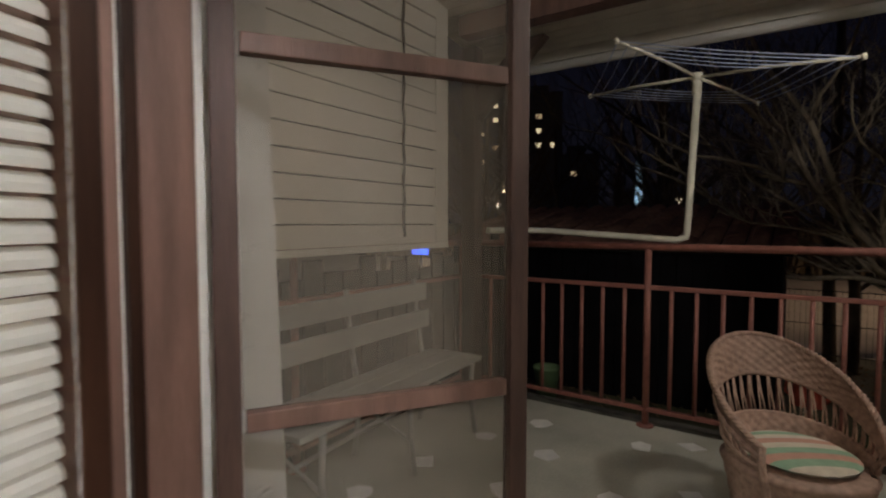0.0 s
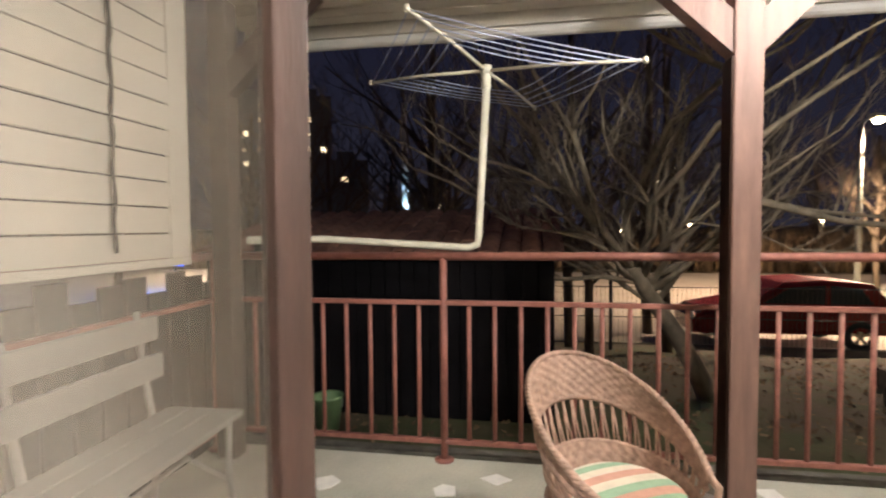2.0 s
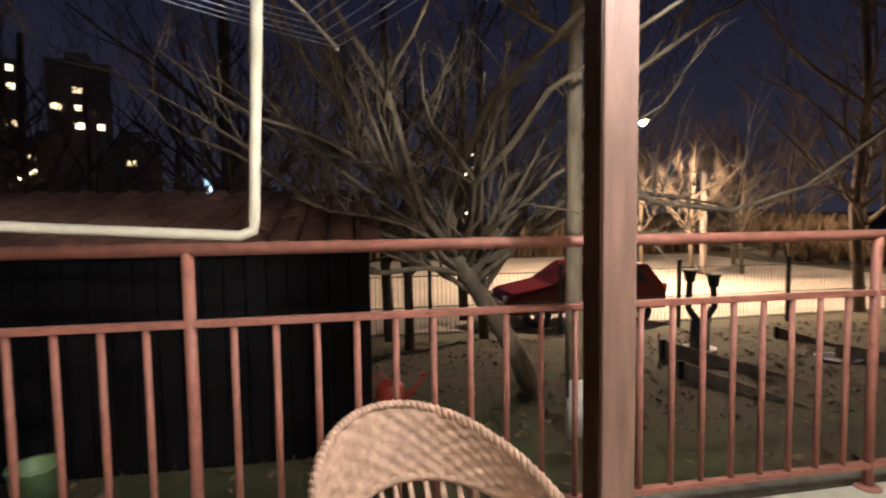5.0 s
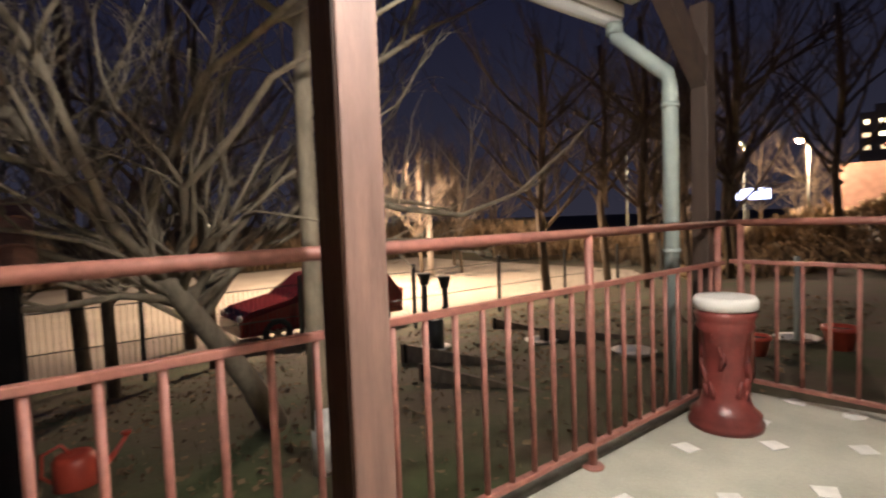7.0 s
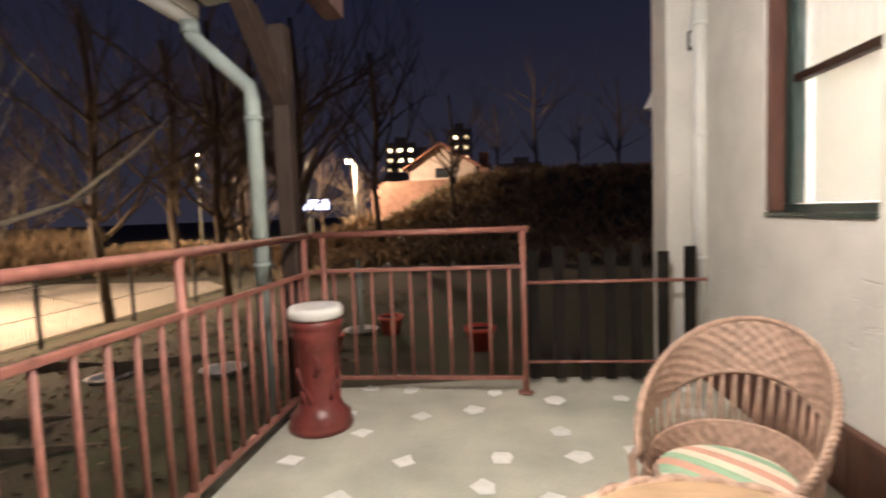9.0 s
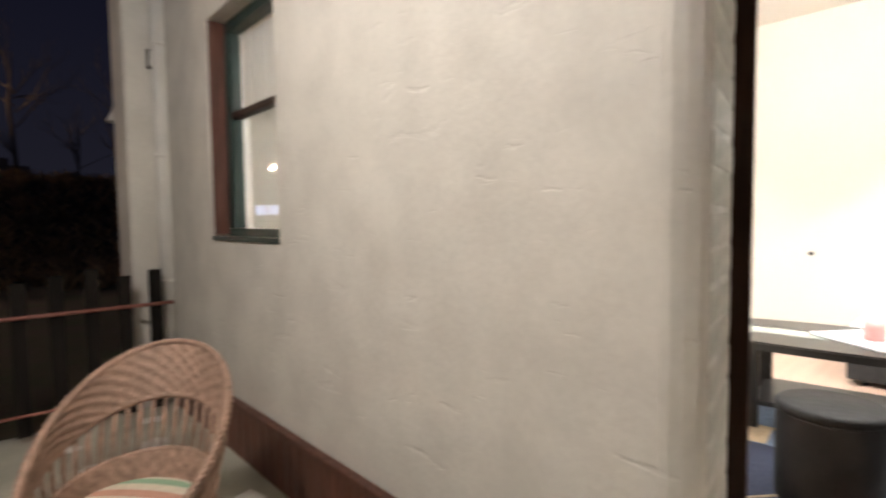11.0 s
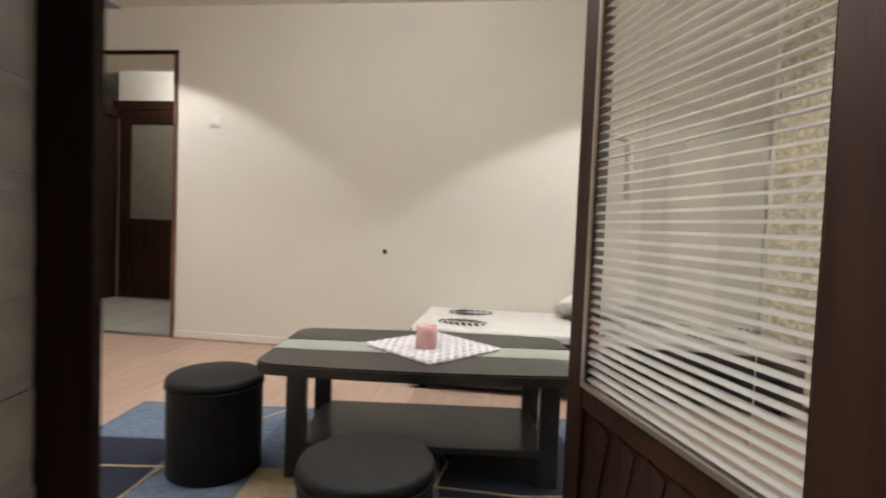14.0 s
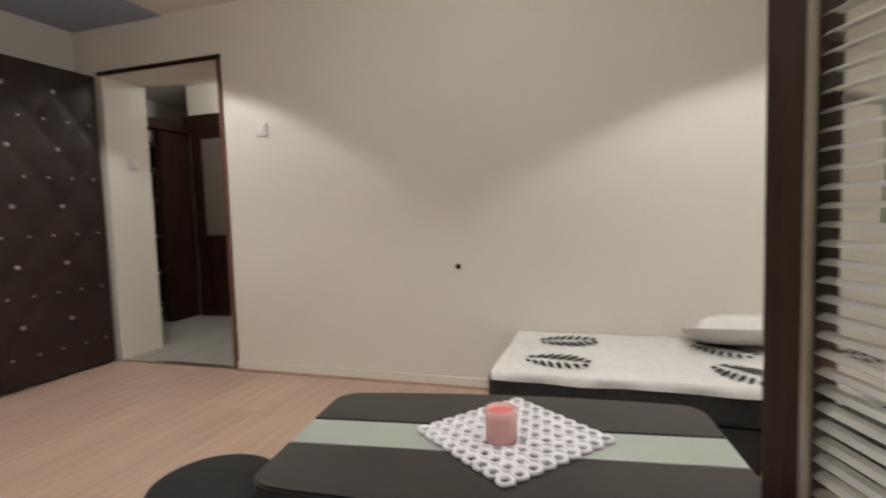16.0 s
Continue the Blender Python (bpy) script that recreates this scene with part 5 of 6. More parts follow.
# one long low bough that dips and rises again
bough = [(4.0, -0.565, 1.38), (4.05, -1.2, 1.22), (4.05, -1.75, 1.16), (4.0, -2.3, 1.32), (3.95, -2.9, 1.72), (3.9, -3.25, 2.02)]
bt = thing("low_bough", (0, 0, 0), "long bare bough that dips and rises over the railing", "branch")
part("limb", tube(bmesh.new(), bough, [0.026, 0.022, 0.019, 0.015, 0.011, 0.005], 6), M_BARK2, bt)
bm = bmesh.new()
rng = random.Random(5)
for p, d, l in (((4.05, -1.75, 1.16), (0, -0.5, 0.8), 0.8), ((4.0, -2.3, 1.32), (0.1, -0.9, 0.2), 0.6), ((4.05, -1.2, 1.22), (0.1, -0.2, 0.9), 0.6)):
    bm = bmesh.new()
    branch(bm, rng, Vector(p), Vector(d), l, 0.009, 1)
    part("twig", bm, M_BARK2, bt)


def plain_tree(x, y, h, seed, label, bark=None, depth=3, spread=0.8):
    rng = random.Random(seed)
    limbs = [((0, 0, h * rng.uniform(0.22, 0.6)), (math.cos(k * 1.1 + seed) * spread, math.sin(k * 1.1 + seed) * spread, rng.uniform(0.5, 1.0)), h * rng.uniform(0.35, 0.5), h * 0.0065) for k in range(11)]
    tree("bare_tree", (x, y, ground_z(x, y) - 0.05), [(0, 0, 0), (0.02 * h, 0.01 * h, h * 0.3), (0, 0, h * 0.62), (0.02 * h, 0, h * 0.9)], limbs, seed, label, depth=depth, bark=bark, r0=h * 0.015)


for x, y, h, sd, lb in ((18.5, -12.0, 6.0, 21, "bare street tree glowing under the street lamp"), (21.0, -11.4, 6.5, 22, "bare street tree beyond the lamp post"),
                        (19.5, -15.0, 6.0, 23, "bare street tree in orange lamp light"), (23.0, -17.5, 7.0, 24, "bare street tree by the roadside")):
    plain_tree(x, y, h, sd, lb, depth=4)
for x, y, h, sd in ((12.0, -15.5, 9.5, 31), (9.0, -13.0, 8.5, 32), (8.2, -17.0, 10.0, 33), (6.2, -20.0, 9.0, 34), (13.0, -21.0, 10.5, 35), (16.0, 9.6, 7.5, 37), (10.5, 0.2, 7.0, 39), (10.5, -18.5, 9.5, 41), (14.5, -25.0, 10.0, 42), (7.4, -14.5, 7.0, 43), (3.5, -24.0, 6.5, 44), (17.0, -27.0, 10.5, 45),
                    (13.6, 3.6, 8.0, 46), (9.6, 2.8, 6.5, 47), (13.0, -1.8, 8.0, 48), (12.4, 7.2, 7.0, 49), (11.2, -11.2, 8.5, 50), (22.0, -24.0, 10.0, 51)):
    plain_tree(x, y, h, sd, "dark bare tree in the night garden", depth=3, spread=0.8)

# crowns of the dark trees that close the view behind garden and street
bm, rng = bmesh.new(), random.Random(77)
spots = [(31.5 + 9 * rng.random(), -34 + k * 2.1 + rng.uniform(-1, 1)) for k in range(36)] + [(8.5 + 5 * rng.random(), -1.5 + k * 1.5) for k in range(8)]
spots += [(14 + rng.uniform(-2, 9), -38 - rng.random() * 8) for k in range(9)] + [(-24 + k * 3.2, -39 - rng.random() * 5) for k in range(9)]
for x, y in spots:
    h = rng.uniform(5.5, 9.5) if x > 20 or y < -30 else rng.uniform(5.0, 7.0)
    z = ground_z(x, y) - 0.1
    tube(bm, [(x, y, z), (x + rng.uniform(-0.3, 0.3), y + rng.uniform(-0.3, 0.3), z + h * 0.5), (x, y, z + h * 0.85)], [h * 0.016, h * 0.011, h * 0.004], 5)
    for k in range(8):
        a = k * 0.85 + rng.random()
        branch(bm, rng, Vector((x, y, z + h * rng.uniform(0.15, 0.6))), Vector((math.cos(a) * 0.8, math.sin(a) * 0.8, rng.uniform(0.35, 1.0))), h * rng.uniform(0.34, 0.5), h * 0.0055, 2, 0.05, 0.26, 0.7)
tagged(part("far_woods", bm, M_BARK), "dark bare trees standing thickly behind street and garden", "trees", kind="stuff")
bm = bmesh.new()
for i in range(2600):
    x, y = rng.uniform(30.3, 35.0), rng.uniform(-34, 30)
    if i % 4 == 0:
        x, y = rng.uniform(9.2, 26), rng.uniform(-33, -22)
    z = ground_z(x, y)
    h = rng.uniform(0.8, 2.6) if x > 29 else rng.uniform(0.5, 1.5)
    for k in range(3):
        a = rng.uniform(0, math.tau)
        tube(bm, [(x, y, z - 0.1), (x + 0.25 * math.cos(a), y + 0.25 * math.sin(a), z + h * 0.6), (x + 0.6 * math.cos(a), y + 0.6 * math.sin(a), z + h)], [0.05, 0.06, 0.012], 3)
tagged(part("roadside_scrub", bm, M_HEDGE), "bare brown scrub along the far side of the street", "scrub", kind="stuff")
up = thing("utility_pole", (20.0, -13.55, -1.4), "plain pale concrete pole by the street", "pole")
part("shaft", tube(bmesh.new(), [(0, 0, 0), (0, 0, 5.1)], [0.15, 0.11], 10), M_PLASTER, up)
part("cap", lathe(bmesh.new(), [(0.13, 5.1), (0.13, 5.16), (0.03, 5.2)], 10), M_ZINC, up)
ms = thing("tall_mast", (60.0, 15.76, -2.0), "tall slender mast lit blue from its foot", "mast")
part("shaft", tube(bmesh.new(), [(0, 0, 0), (0, 0, 9), (0, 0.25, 18.0)], [0.45, 0.38, 0.30], 12), M_LIME, ms)
part("collar", lathe(bmesh.new(), [(0.6, 4.6), (0.6, 4.9), (0.45, 5.0)], 12), M_ZINC, ms)

# shed
sh = thing("garden_shed", (4.12, 0.78, -0.45), "low dark garden shed with a clay tile roof", "shed")
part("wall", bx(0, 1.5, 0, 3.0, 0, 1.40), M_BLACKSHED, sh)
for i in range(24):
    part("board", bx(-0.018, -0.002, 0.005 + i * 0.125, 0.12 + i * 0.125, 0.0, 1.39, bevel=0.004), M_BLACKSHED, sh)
me = mesh_of(prism(bmesh.new(), [(0.085 * math.cos(k * math.pi / 6), 0.05 * math.sin(k * math.pi / 6)) for k in range(7)] + [(0.07 * math.cos(k * math.pi / 6), 0.038 * math.sin(k * math.pi / 6)) for k in range(6, -1, -1)], 0, 0.36), M_TILE, "tile")
th0 = math.atan(0.36 / 1.55)
for c in range(5):
    for i in range(18):
        o = new("tile", me)
        o.parent = sh
        x = -0.10 + c * 0.325
        o.matrix_local = Matrix.Translation((x, 0.0 + i * 0.176, 1.41 + (x + 0.1) * math.tan(th0) + 0.01 * ((c + i) % 2))) @ Matrix.Rotation(-th0, 4, "Y") @ Matrix.Rotation(radians(90), 4, "Y") @ Matrix.Rotation(radians(90), 4, "Z")
part("roof_board", bx(-0.08, 1.56, -0.06, 3.08, 0, 0.03, m=Matrix.Translation((0, 0, 1.405)) @ Matrix.Rotation(-th0, 4, "Y")), M_OLDWOOD, sh)
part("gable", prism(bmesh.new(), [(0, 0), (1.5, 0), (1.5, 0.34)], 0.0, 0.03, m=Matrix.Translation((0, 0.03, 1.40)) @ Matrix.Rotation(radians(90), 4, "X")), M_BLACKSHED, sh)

# wire mesh fence
wf = thing("wire_fence", (10.0, 2.0, -1.12), "dark green wire mesh panel fence along the street", "fence")
for i in range(9):
    part("post", bx(-0.03, 0.03, -i * 2.5 - 0.03, -i * 2.5 + 0.03, 0, 1.35, bevel=0.006), M_FENCE, wf)
for z in (0.12, 0.62, 1.18):
    part("rail_wire", bx(-0.006, 0.006, -20, 0, z, z + 0.014), M_FENCE, wf)
me = mesh_of(bx(-0.003, 0.003, -0.003, 0.003, 0.05, 1.22), M_FENCE, "wire")
for i in range(250):
    o = new("wire", me)
    o.parent, o.location = wf, (0, -i * 0.08, 0)

# car
car = thing("parked_car", pose(12.3, -4.35, -1.385, 0, 0, 90), "dark red parked hatchback beyond the fence", "car")
side = [(-1.9, 0.35), (-1.92, 0.75), (-1.80, 0.95), (-1.45, 1.38), (-0.5, 1.46), (0.2, 1.40), (0.85, 0.98), (1.75, 0.80), (1.95, 0.62), (1.95, 0.32)]
bm = prism(bmesh.new(), side, -0.80, 0.80, m=Matrix.Rotation(radians(90), 4, "X"))
bmesh.ops.bevel(bm, geom=[e for e in bm.edges if abs(e.verts[0].co.y - e.verts[1].co.y) < 0.01], offset=0.09, segments=3, affect="EDGES")
part("body", bm, M_CARRED, car)
M_CARGLASS = mat("dark_car_glass", (0.03, 0.035, 0.04), 0.08, scale=5, vary=0.1, bump=0)
for s in (-1, 1):
    for win in ([(-1.40, 0.98), (-1.18, 1.30), (-0.62, 1.36), (-0.62, 0.97)], [(-0.54, 0.97), (-0.54, 1.36), (0.12, 1.31), (0.62, 0.98)]):
        part("side_window", prism(bmesh.new(), win, s * 0.802 - 0.006, s * 0.802 + 0.006, m=Matrix.Rotation(radians(90), 4, "X")), M_CARGLASS, car)
    part("headlight", lathe(bmesh.new(), [(0.10, 0), (0.09, 0.04), (0.02, 0.06)], 14), M_WHITE, car, at=Matrix.Translation((1.90, s * 0.58, 0.66)) @ Matrix.Rotation(radians(90), 4, "Y"))
    part("tail_light", bx(-1.95, -1.90, s * 0.62 - 0.09, s * 0.62 + 0.09, 0.72, 0.92, bevel=0.01), M_REDPLASTIC, car)
    for x in (-1.2, 1.22):
        w = part("wheel", tube(bmesh.new(), [(0.25 * math.cos(k * math.tau / 28), 0, 0.25 * math.sin(k * math.tau / 28)) for k in range(28)], 0.075, 8, True), M_RUBBER, car, at=Matrix.Translation((x, s * 0.76, 0.325)))
        rim = bmesh.new()
        for k in range(5):
            box(rim, -0.025, 0.025, -0.02, 0.02, 0.0, 0.19, m=Matrix.Rotation(k * math.tau / 5, 4, "Y"))
        part("rim", rim, M_SILVER, w)

# street lamps


def street_lamp(base, h, arm, label, k=1.0):
    s = thing("street_lamp", base, label, "street lamp", "street lamps")
    part("pole", tube(bmesh.new(), [(0, 0, 0), (0, 0, h * 0.5), (0, 0, h)], [0.09 * k, 0.075 * k, 0.06 * k], 12), M_ZINC, s)
    part("arm", tube(bmesh.new(), [(0, 0, h - 0.05), (arm[0] * 0.4, arm[1] * 0.4, h + 0.15), (arm[0], arm[1], h + 0.22)], 0.035 * k, 8), M_ZINC, s)
    hd = part("head", bx(-0.13, 0.13, -0.28, 0.28, 0.0, 0.11, bevel=0.03, m=Matrix.Translation((arm[0], arm[1], h + 0.20)) @ Matrix.Rotation(math.atan2(arm[1], arm[0]) + math.pi / 2, 4, "Z")), M_ZINC, s)
    part("lens", lathe(bmesh.new(), [(0.05, -0.14), (0.12, -0.10), (0.15, -0.03), (0.14, 0.02)], 16, (arm[0], arm[1], h + 0.16)), M_BULB, hd)


street_lamp((17.0, -8.5, -1.4), 5.55, (0.3, -0.62), "grey street lamp post glowing orange")
street_lamp((21.5, -32.2, -1.4), 7.0, (0.3, -0.9), "tall grey street lamp beyond the garden")
street_lamp((27.2, 15.8, -1.4), 4.35, (-0.4, -0.5), "street lamp with a warm glow behind the shed")
street_lamp((15.6, -36.7, -1.3), 6.6, (0.3, 0.4), "far street lamp on the southern road", 0.55)
street_lamp((11.0, -33.4, -0.6), 5.25, (0.3, 0.4), "far street lamp at the road bend", 0.55)

# plant stands, pots, bucket, watering can
ps = thing("plant_stand", (7.2, -3.88, -0.78), "dark forked plant stand with two clay pots", "plant stand")
part("stem", tube(bmesh.new(), [(0, 0, 0.0), (0, 0, 0.45)], 0.13, 12), M_FENCE, ps)
for y, z in ((0.17, 0.98), (-0.20, 0.90)):
    part("fork", tube(bmesh.new(), [(0, y * 0.3, 0.42), (0, y * 1.1, 0.62), (0, y, z)], [0.05, 0.045, 0.04], 8), M_FENCE, ps)
    part("pot", lathe(bmesh.new(), [(0.06, 0), (0.085, 0.13), (0.10, 0.14), (0.10, 0.17), (0.08, 0.165)], 18, (0, y, z)), M_FENCE, ps)
part("saucer", lathe(bmesh.new(), [(0.18, 0), (0.22, 0.05), (0.20, 0.05), (0.17, 0.015)], 22, (0, 0, 0)), M_WHITE, ps, "white saucer foot")
for x, y, pole in ((3.18, -5.85, 0.55), (4.2, -4.25, 0), (5.8, -4.62, 0)):
    dsh = thing("garden_dish", (x, y, ground_z(x, y)), "white round plant dish standing in the garden", "plant dish", "white garden dishes")
    part("dish", lathe(bmesh.new(), [(0.16, 0.0), (0.21, 0.05), (0.23, 0.055), (0.19, 0.05), (0.15, 0.015)], 24), M_WHITE, dsh)
    if pole:
        part("pole", tube(bmesh.new(), [(0, 0, 0.01), (0, 0, 0.95)], 0.03, 10), M_ZINC, dsh)
for x, y, r0 in ((1.59, -5.0, 0.17), (2.76, -5.75, 0.16), (3.28, -5.0, 0.13)):
    fp = thing("flower_pot", (x, y, ground_z(x, y) - 0.01), "red plastic flower pot on the garden ground", "flower pot", "red flower pots")
    part("pot", lathe(bmesh.new(), [(r0 * 0.65, 0), (r0 * 0.95, r0 * 1.3), (r0 * 1.06, r0 * 1.32), (r0 * 1.06, r0 * 1.6), (r0 * 0.95, r0 * 1.6), (r0 * 0.9, r0 * 1.35)], 24), M_REDPLASTIC, fp)
    part("soil", lathe(bmesh.new(), [(r0 * 0.9, r0 * 1.36), (0.0005, r0 * 1.42)], 18), M_GROUND, fp)
bk = thing("bucket", (3.73, 2.52, ground_z(3.73, 2.52) - 0.01), "pale green plastic bucket beside the shed", "bucket")
part("pail", lathe(bmesh.new(), [(0.085, 0), (0.115, 0.25), (0.125, 0.26), (0.12, 0.275), (0.108, 0.26), (0.082, 0.02)], 24), M_GREENPLASTIC, bk)
part("handle", tube(bmesh.new(), [(0, 0.12, 0.25), (0.06, 0.10, 0.17), (0.10, 0, 0.13), (0.06, -0.10, 0.17), (0, -0.12, 0.25)], 0.004, 6), M_ZINC, bk)
wc = thing("watering_can", (5.35, 0.58, ground_z(5.35, 0.58) - 0.02), "red plastic watering can on the ground", "watering can")
part("tank", lathe(bmesh.new(), [(0.12, 0), (0.13, 0.02), (0.125, 0.20), (0.10, 0.235), (0.06, 0.24)], 24), M_REDPLASTIC, wc)
part("spout", tube(bmesh.new(), [(0, -0.11, 0.05), (0, -0.22, 0.16), (0, -0.30, 0.27)], [0.028, 0.02, 0.014], 8), M_REDPLASTIC, wc)
part("rose", lathe(bmesh.new(), [(0.015, 0), (0.035, 0.03), (0.03, 0.035)], 14, (0, -0.30, 0.265)), M_REDPLASTIC, wc)
part("handle", tube(bmesh.new(), [(0, 0.02, 0.235), (0, 0.07, 0.31), (0, 0.17, 0.27), (0, 0.18, 0.13), (0, 0.12, 0.07)], 0.012, 8), M_REDPLASTIC, wc)

# house on the rise
hs = thing("hill_house", (5.5, -37.0, 2.2), "small plastered house with a pitched roof on the rise", "house")
part("wall", bx(-2.4, 2.4, -6, 0, -1.0, 2.3), M_PLASTER, hs)
part("gable", prism(bmesh.new(), [(-2.4, 0), (2.4, 0), (0, 1.5)], 0, 0.3, m=Matrix.Translation((0, 0, 2.3)) @ Matrix.Rotation(radians(90), 4, "X")), M_PLASTER, hs)
for s in (-1, 1):
    rb = bmesh.new()
    prism(rb, [(0, 1.66), (s * 2.85, -0.12), (s * 2.85, -0.26), (0, 1.50)], -0.7, 6.3, m=Matrix.Translation((0, 0, 2.35)) @ Matrix.Rotation(radians(90), 4, "X"))
    part("roof_slope", rb, M_TILE, hs)
part("annex", bx(-3.6, -2.42, -4, 0.5, -1.0, 1.6), M_BRICKRED, hs)
part("annex", bx(-2.4, 5.0, 0.32, 1.2, -1.6, 1.3), M_BRICKRED, hs)
part("chimney", bx(-3.4, -2.7, -0.8, 0.0, 1.61, 3.2), M_BRICKRED, hs)
part("window", bx(-0.5, 0.5, 0.002, 0.04, 1.5, 2.2), M_CARGLASS, hs)


# far towers with lit windows
def tower(x, y, w, h, seed, lit=0.35):
    rng = random.Random(seed)
    m = Matrix.Translation((x, y, -2)) @ Matrix.Rotation(math.atan2(y, x), 4, "Z")
    t = thing("apartment_tower", m, "dark apartment tower with scattered lit windows", "building", "far apartment towers")
    part("wall", bx(0, w, -w / 2, w / 2, 0, h), M_TOWER, t)
    part("roof_cap", bx(w * 0.3, w * 0.7, -w * 0.2, w * 0.2, h, h + 2), M_TOWER, t)
    me1 = mesh_of(bx(-0.05, 0.0, -0.62, 0.62, 0, 0.95), M_WARMWIN, "window")
    me2 = mesh_of(bx(-0.05, 0.0, -0.62, 0.62, 0, 0.95), M_WARMWIN2, "window")
    for k in range(int(h / 2.9)):
        for j in range(int(w / 3)):
            if rng.random() < lit * (1.0 if k > h / 5.8 else 0.22):
                o = new("window", me1 if rng.random() < 0.6 else me2)
                o.parent = t
                o.location = (0, -w / 2 + 1.7 + j * 3.0, 1 + k * 2.9)
                o.scale = (1, rng.uniform(0.6, 1.15), 1)


for x, y, w, h, sd, l in ((94, 55.5, 8, 29, 1, 0.42), (97, 44.5, 9, 29.5, 2, 0.42), (100, 38, 9, 17, 3, 0.4), (120, 60, 14, 20, 4, 0.25), (100, 22, 16, 9, 5, 0.3), (230, -52, 14, 34, 7, 0.35),
                          (12.6, -150, 7, 27, 8, 0.7), (30, -150, 9, 24, 9, 0.5), (24, -152, 8, 21, 10, 0.35), (5, -150, 7, 15, 13, 0.5), (-5, -155, 12, 17, 11, 0.4), (-26, -170, 16, 14, 12, 0.35)):
    tower(x, y, w, h, sd, l)
for k, (x, y, z) in enumerate(((60, 10, 1.0), (65, 3, 0.8), (70, 18, 1.5), (55, -8, 0.6), (60, -16, 1.2), (50, -24, 1.5), (48, -30, 3.0))):
    hl = thing("far_lamp", (x, y, -1.4), "far small street lamp", "street lamp", "far street lamps")
    part("pole", tube(bmesh.new(), [(0, 0, 0), (0, 0, z + 1.4)], 0.08, 6), M_ZINC, hl)
    part("lens", lathe(bmesh.new(), [(0.12, 0), (0.22, 0.12), (0.12, 0.25)], 10, (0, 0, z + 1.4)), M_BULB, hl)
sg = thing("blue_sign", (20.2, 16.4, -1.4), "small glowing blue street sign", "sign")
part("panel", bx(-0.1, 0.0, -0.5, 0.5, 1.0, 1.9, bevel=0.02), M_BLUE, sg)
part("post", bx(0.01, 0.09, -0.04, 0.04, 0, 1.9), M_FENCE, sg)
sg2 = thing("blue_sign", (17.0, -41.0, -1.3), "far glowing pale blue sign board", "sign")
part("panel", bx(-1.5, 1.7, 0.0, 0.1, 3.1, 3.9, bevel=0.02), M_SKYBLUE, sg2)
part("post", bx(-0.05, 0.05, -0.09, -0.01, -0.1, 3.9), M_FENCE, sg2)

# hedge and scrub on the rise
bm = bmesh.new()
rng = random.Random(12)
for i in range(3000):
    x, y = rng.uniform(-22, 9), rng.uniform(-32, -14)
    z = ground_z(x, y)
    h = rng.uniform(0.2, 0.65)
    for k in range(3):
        a = rng.uniform(0, math.tau)
        tube(bm, [(x, y, z - 0.1), (x + 0.2 * math.cos(a), y + 0.2 * math.sin(a), z + h * 0.6), (x + 0.45 * math.cos(a), y + 0.45 * math.sin(a), z + h)], [0.03, 0.05, 0.012], 3)
tagged(part("scrub", bm, M_HEDGE), "dry brown scrub covering the rise", "scrub", kind="stuff")
bm = bmesh.new()
for i in range(5000):
    x, y = rng.uniform(2.75, 9.5), rng.uniform(-9, 5)
    z = ground_z(x, y)
    h = rng.uniform(0.02, 0.07)
    a = rng.uniform(0, math.tau)
    w = Vector((math.cos(a), math.sin(a), 0)) * 0.006
    p = Vector((x, y, z - 0.02))
    v = [bm.verts.new(p - w), bm.verts.new(p + w), bm.verts.new(p + Vector((rng.uniform(-0.03, 0.03), rng.uniform(-0.03, 0.03), h + 0.02)))]
    bm.faces.new(v)
tagged(part("grass", bm, mat("dry_grass", (0.15, 0.13, 0.06), 0.9, scale=2, vary=0.4, bump=0, island=0.3)), "sparse dry grass on the garden soil", "grass", kind="stuff")

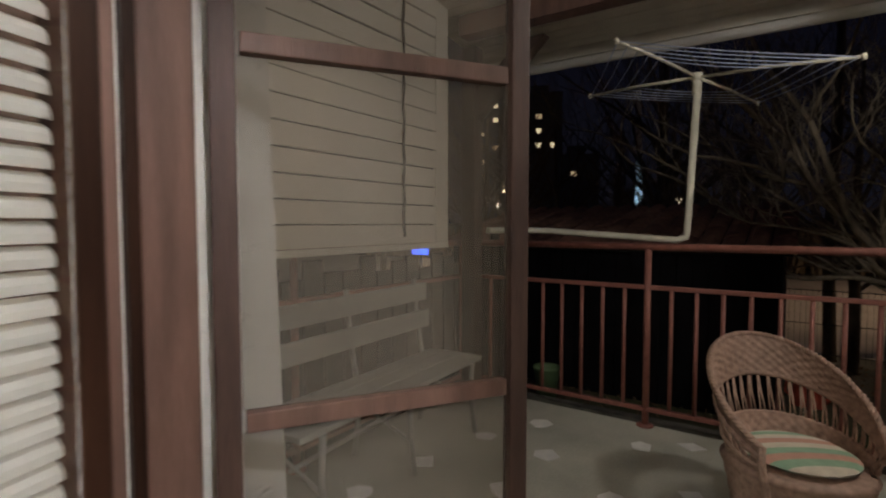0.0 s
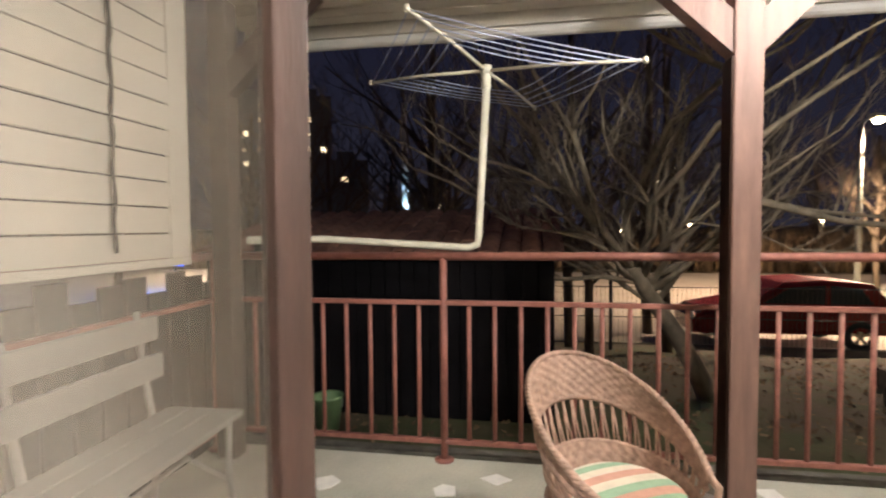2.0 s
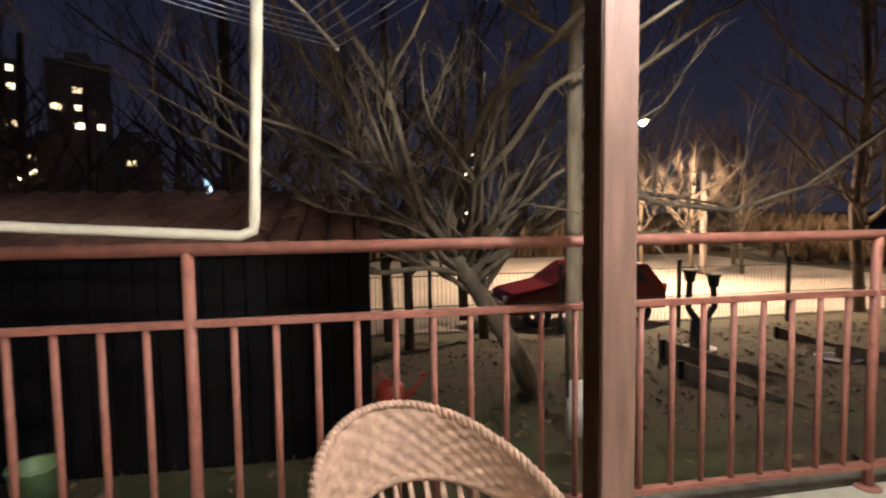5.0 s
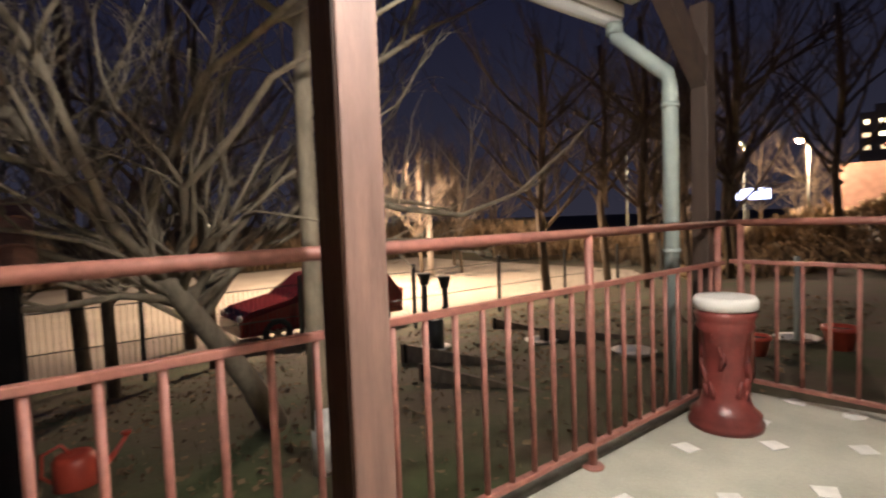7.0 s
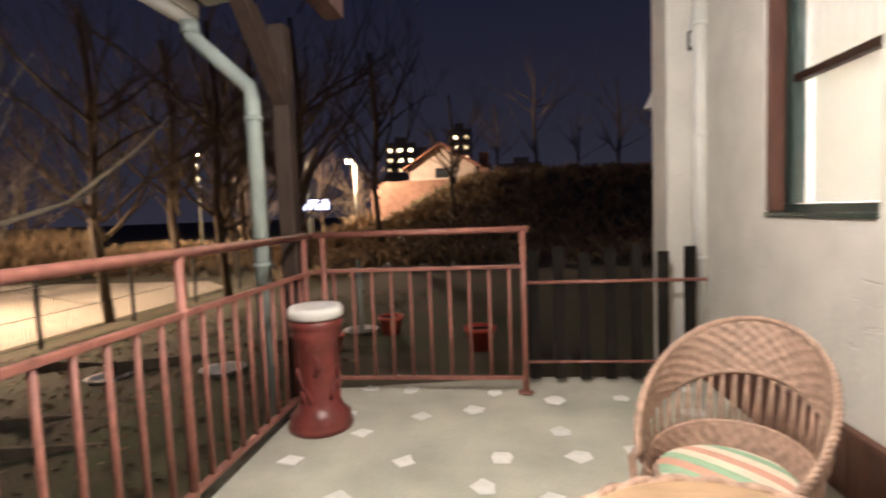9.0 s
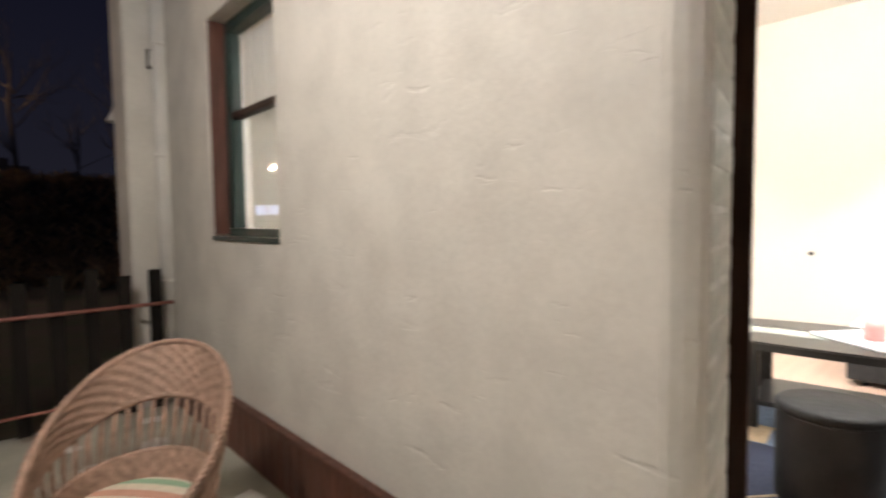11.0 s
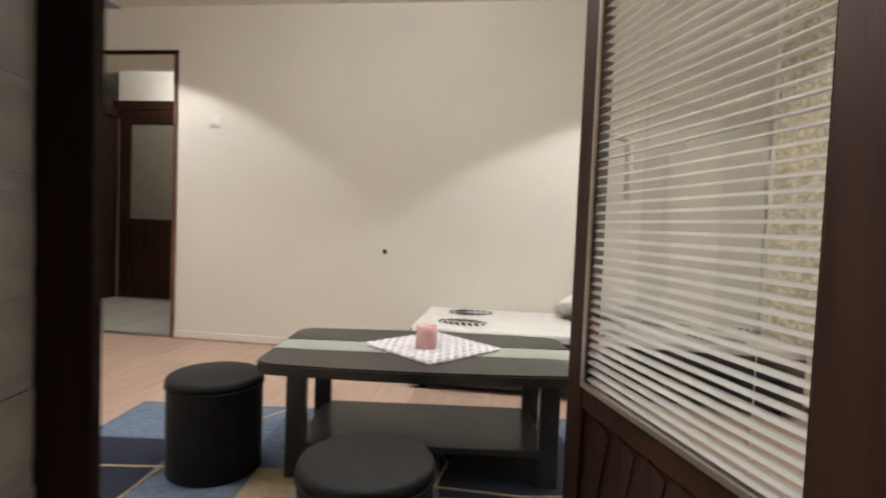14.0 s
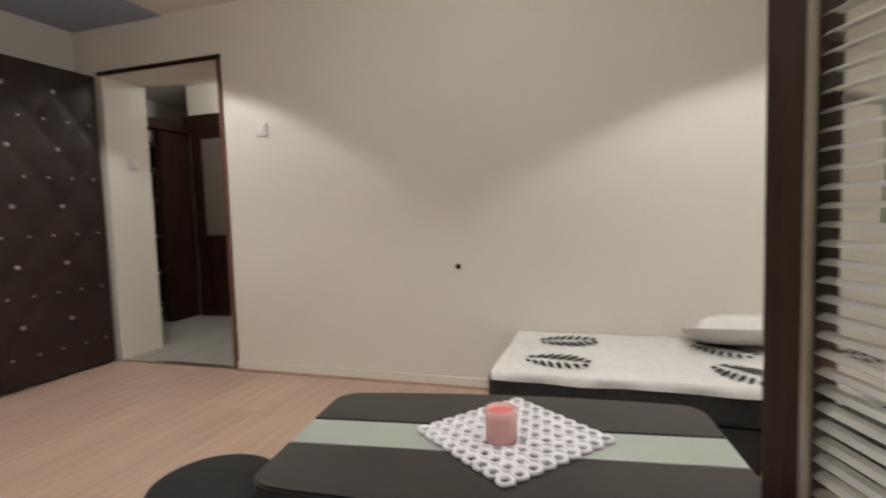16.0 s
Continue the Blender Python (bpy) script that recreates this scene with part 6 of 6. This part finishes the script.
# leaf litter and clods on the soil
bm = bmesh.new()
for i in range(5200):
    x, y = rng.uniform(2.75, 9.8), rng.uniform(-9.5, 4.5)
    z = ground_z(x, y) + 0.05 * noise.noise((x * 0.9, y * 0.9, 0)) + 0.012
    a, r0, t = rng.uniform(0, math.tau), rng.uniform(0.012, 0.045), rng.uniform(-0.02, 0.02)
    q = [(r0 * math.cos(a + k * math.tau / 4), r0 * (0.6 if k % 2 else 1) * math.sin(a + k * math.tau / 4), t * (k - 1.5)) for k in range(4)]
    bm.faces.new([bm.verts.new((x + u, y + v, z + w)) for u, v, w in q])
tagged(part("leaf_litter", bm, mat("dry_leaves", (0.17, 0.115, 0.06), 0.9, scale=3, vary=0.4, bump=0, island=0.6)), "dry brown leaves scattered over the garden soil", "leaves", kind="stuff")

# timber edging of the garden beds
for x, y, l, a in ((4.3, -2.6, 2.6, 8), (5.2, -3.4, 3.4, 12), (4.6, -5.2, 2.8, 20), (6.6, -5.6, 2.6, -6)):
    eg = thing("bed_edging", pose(x, y, ground_z(x, y) - 0.02, 0, 0, a), "pale weathered timber edging along a garden bed", "edging", "garden bed edgings")
    part("board", bx(-l / 2, l / 2, -0.022, 0.022, -0.25, 0.045, bevel=0.006), M_BARK, eg)
    for u in (-l / 2 + 0.1, l / 2 - 0.1):
        part("peg", bx(u - 0.02, u + 0.02, 0.0225, 0.055, -0.25, 0.06, bevel=0.004), M_OLDWOOD, eg)

# pale stones set in the terrace floor
rng = random.Random(7)
spots = [(2.39, 1.12), (2.25, 1.35), (2.1, -1.99), (1.81, -1.67), (2.37, -1.67), (1.03, -2.49), (1.04, -2.03), (1.51, -2.32), (1.35, -1.74)]
for i in range(6):
    for j in range(13):
        x, y = 0.25 + i * 0.42 + rng.uniform(-0.12, 0.12), -2.6 + j * 0.40 + rng.uniform(-0.12, 0.12)
        if all((x - a) ** 2 + (y - b) ** 2 > 0.07 for a, b in spots) and x < 2.5:
            spots.append((x, y))
for x, y in spots:
    n = rng.choice((4, 5, 5, 6))
    a0 = rng.uniform(0, math.tau)
    out = [((0.064 + rng.uniform(-0.018, 0.018)) * math.cos(a0 + k * math.tau / n), (0.064 + rng.uniform(-0.018, 0.018)) * math.sin(a0 + k * math.tau / n)) for k in range(n)]
    o = part("stone", prism(bmesh.new(), out, -0.02, 0.004), M_STONE, floor)
    o.location = (x, y, 0)
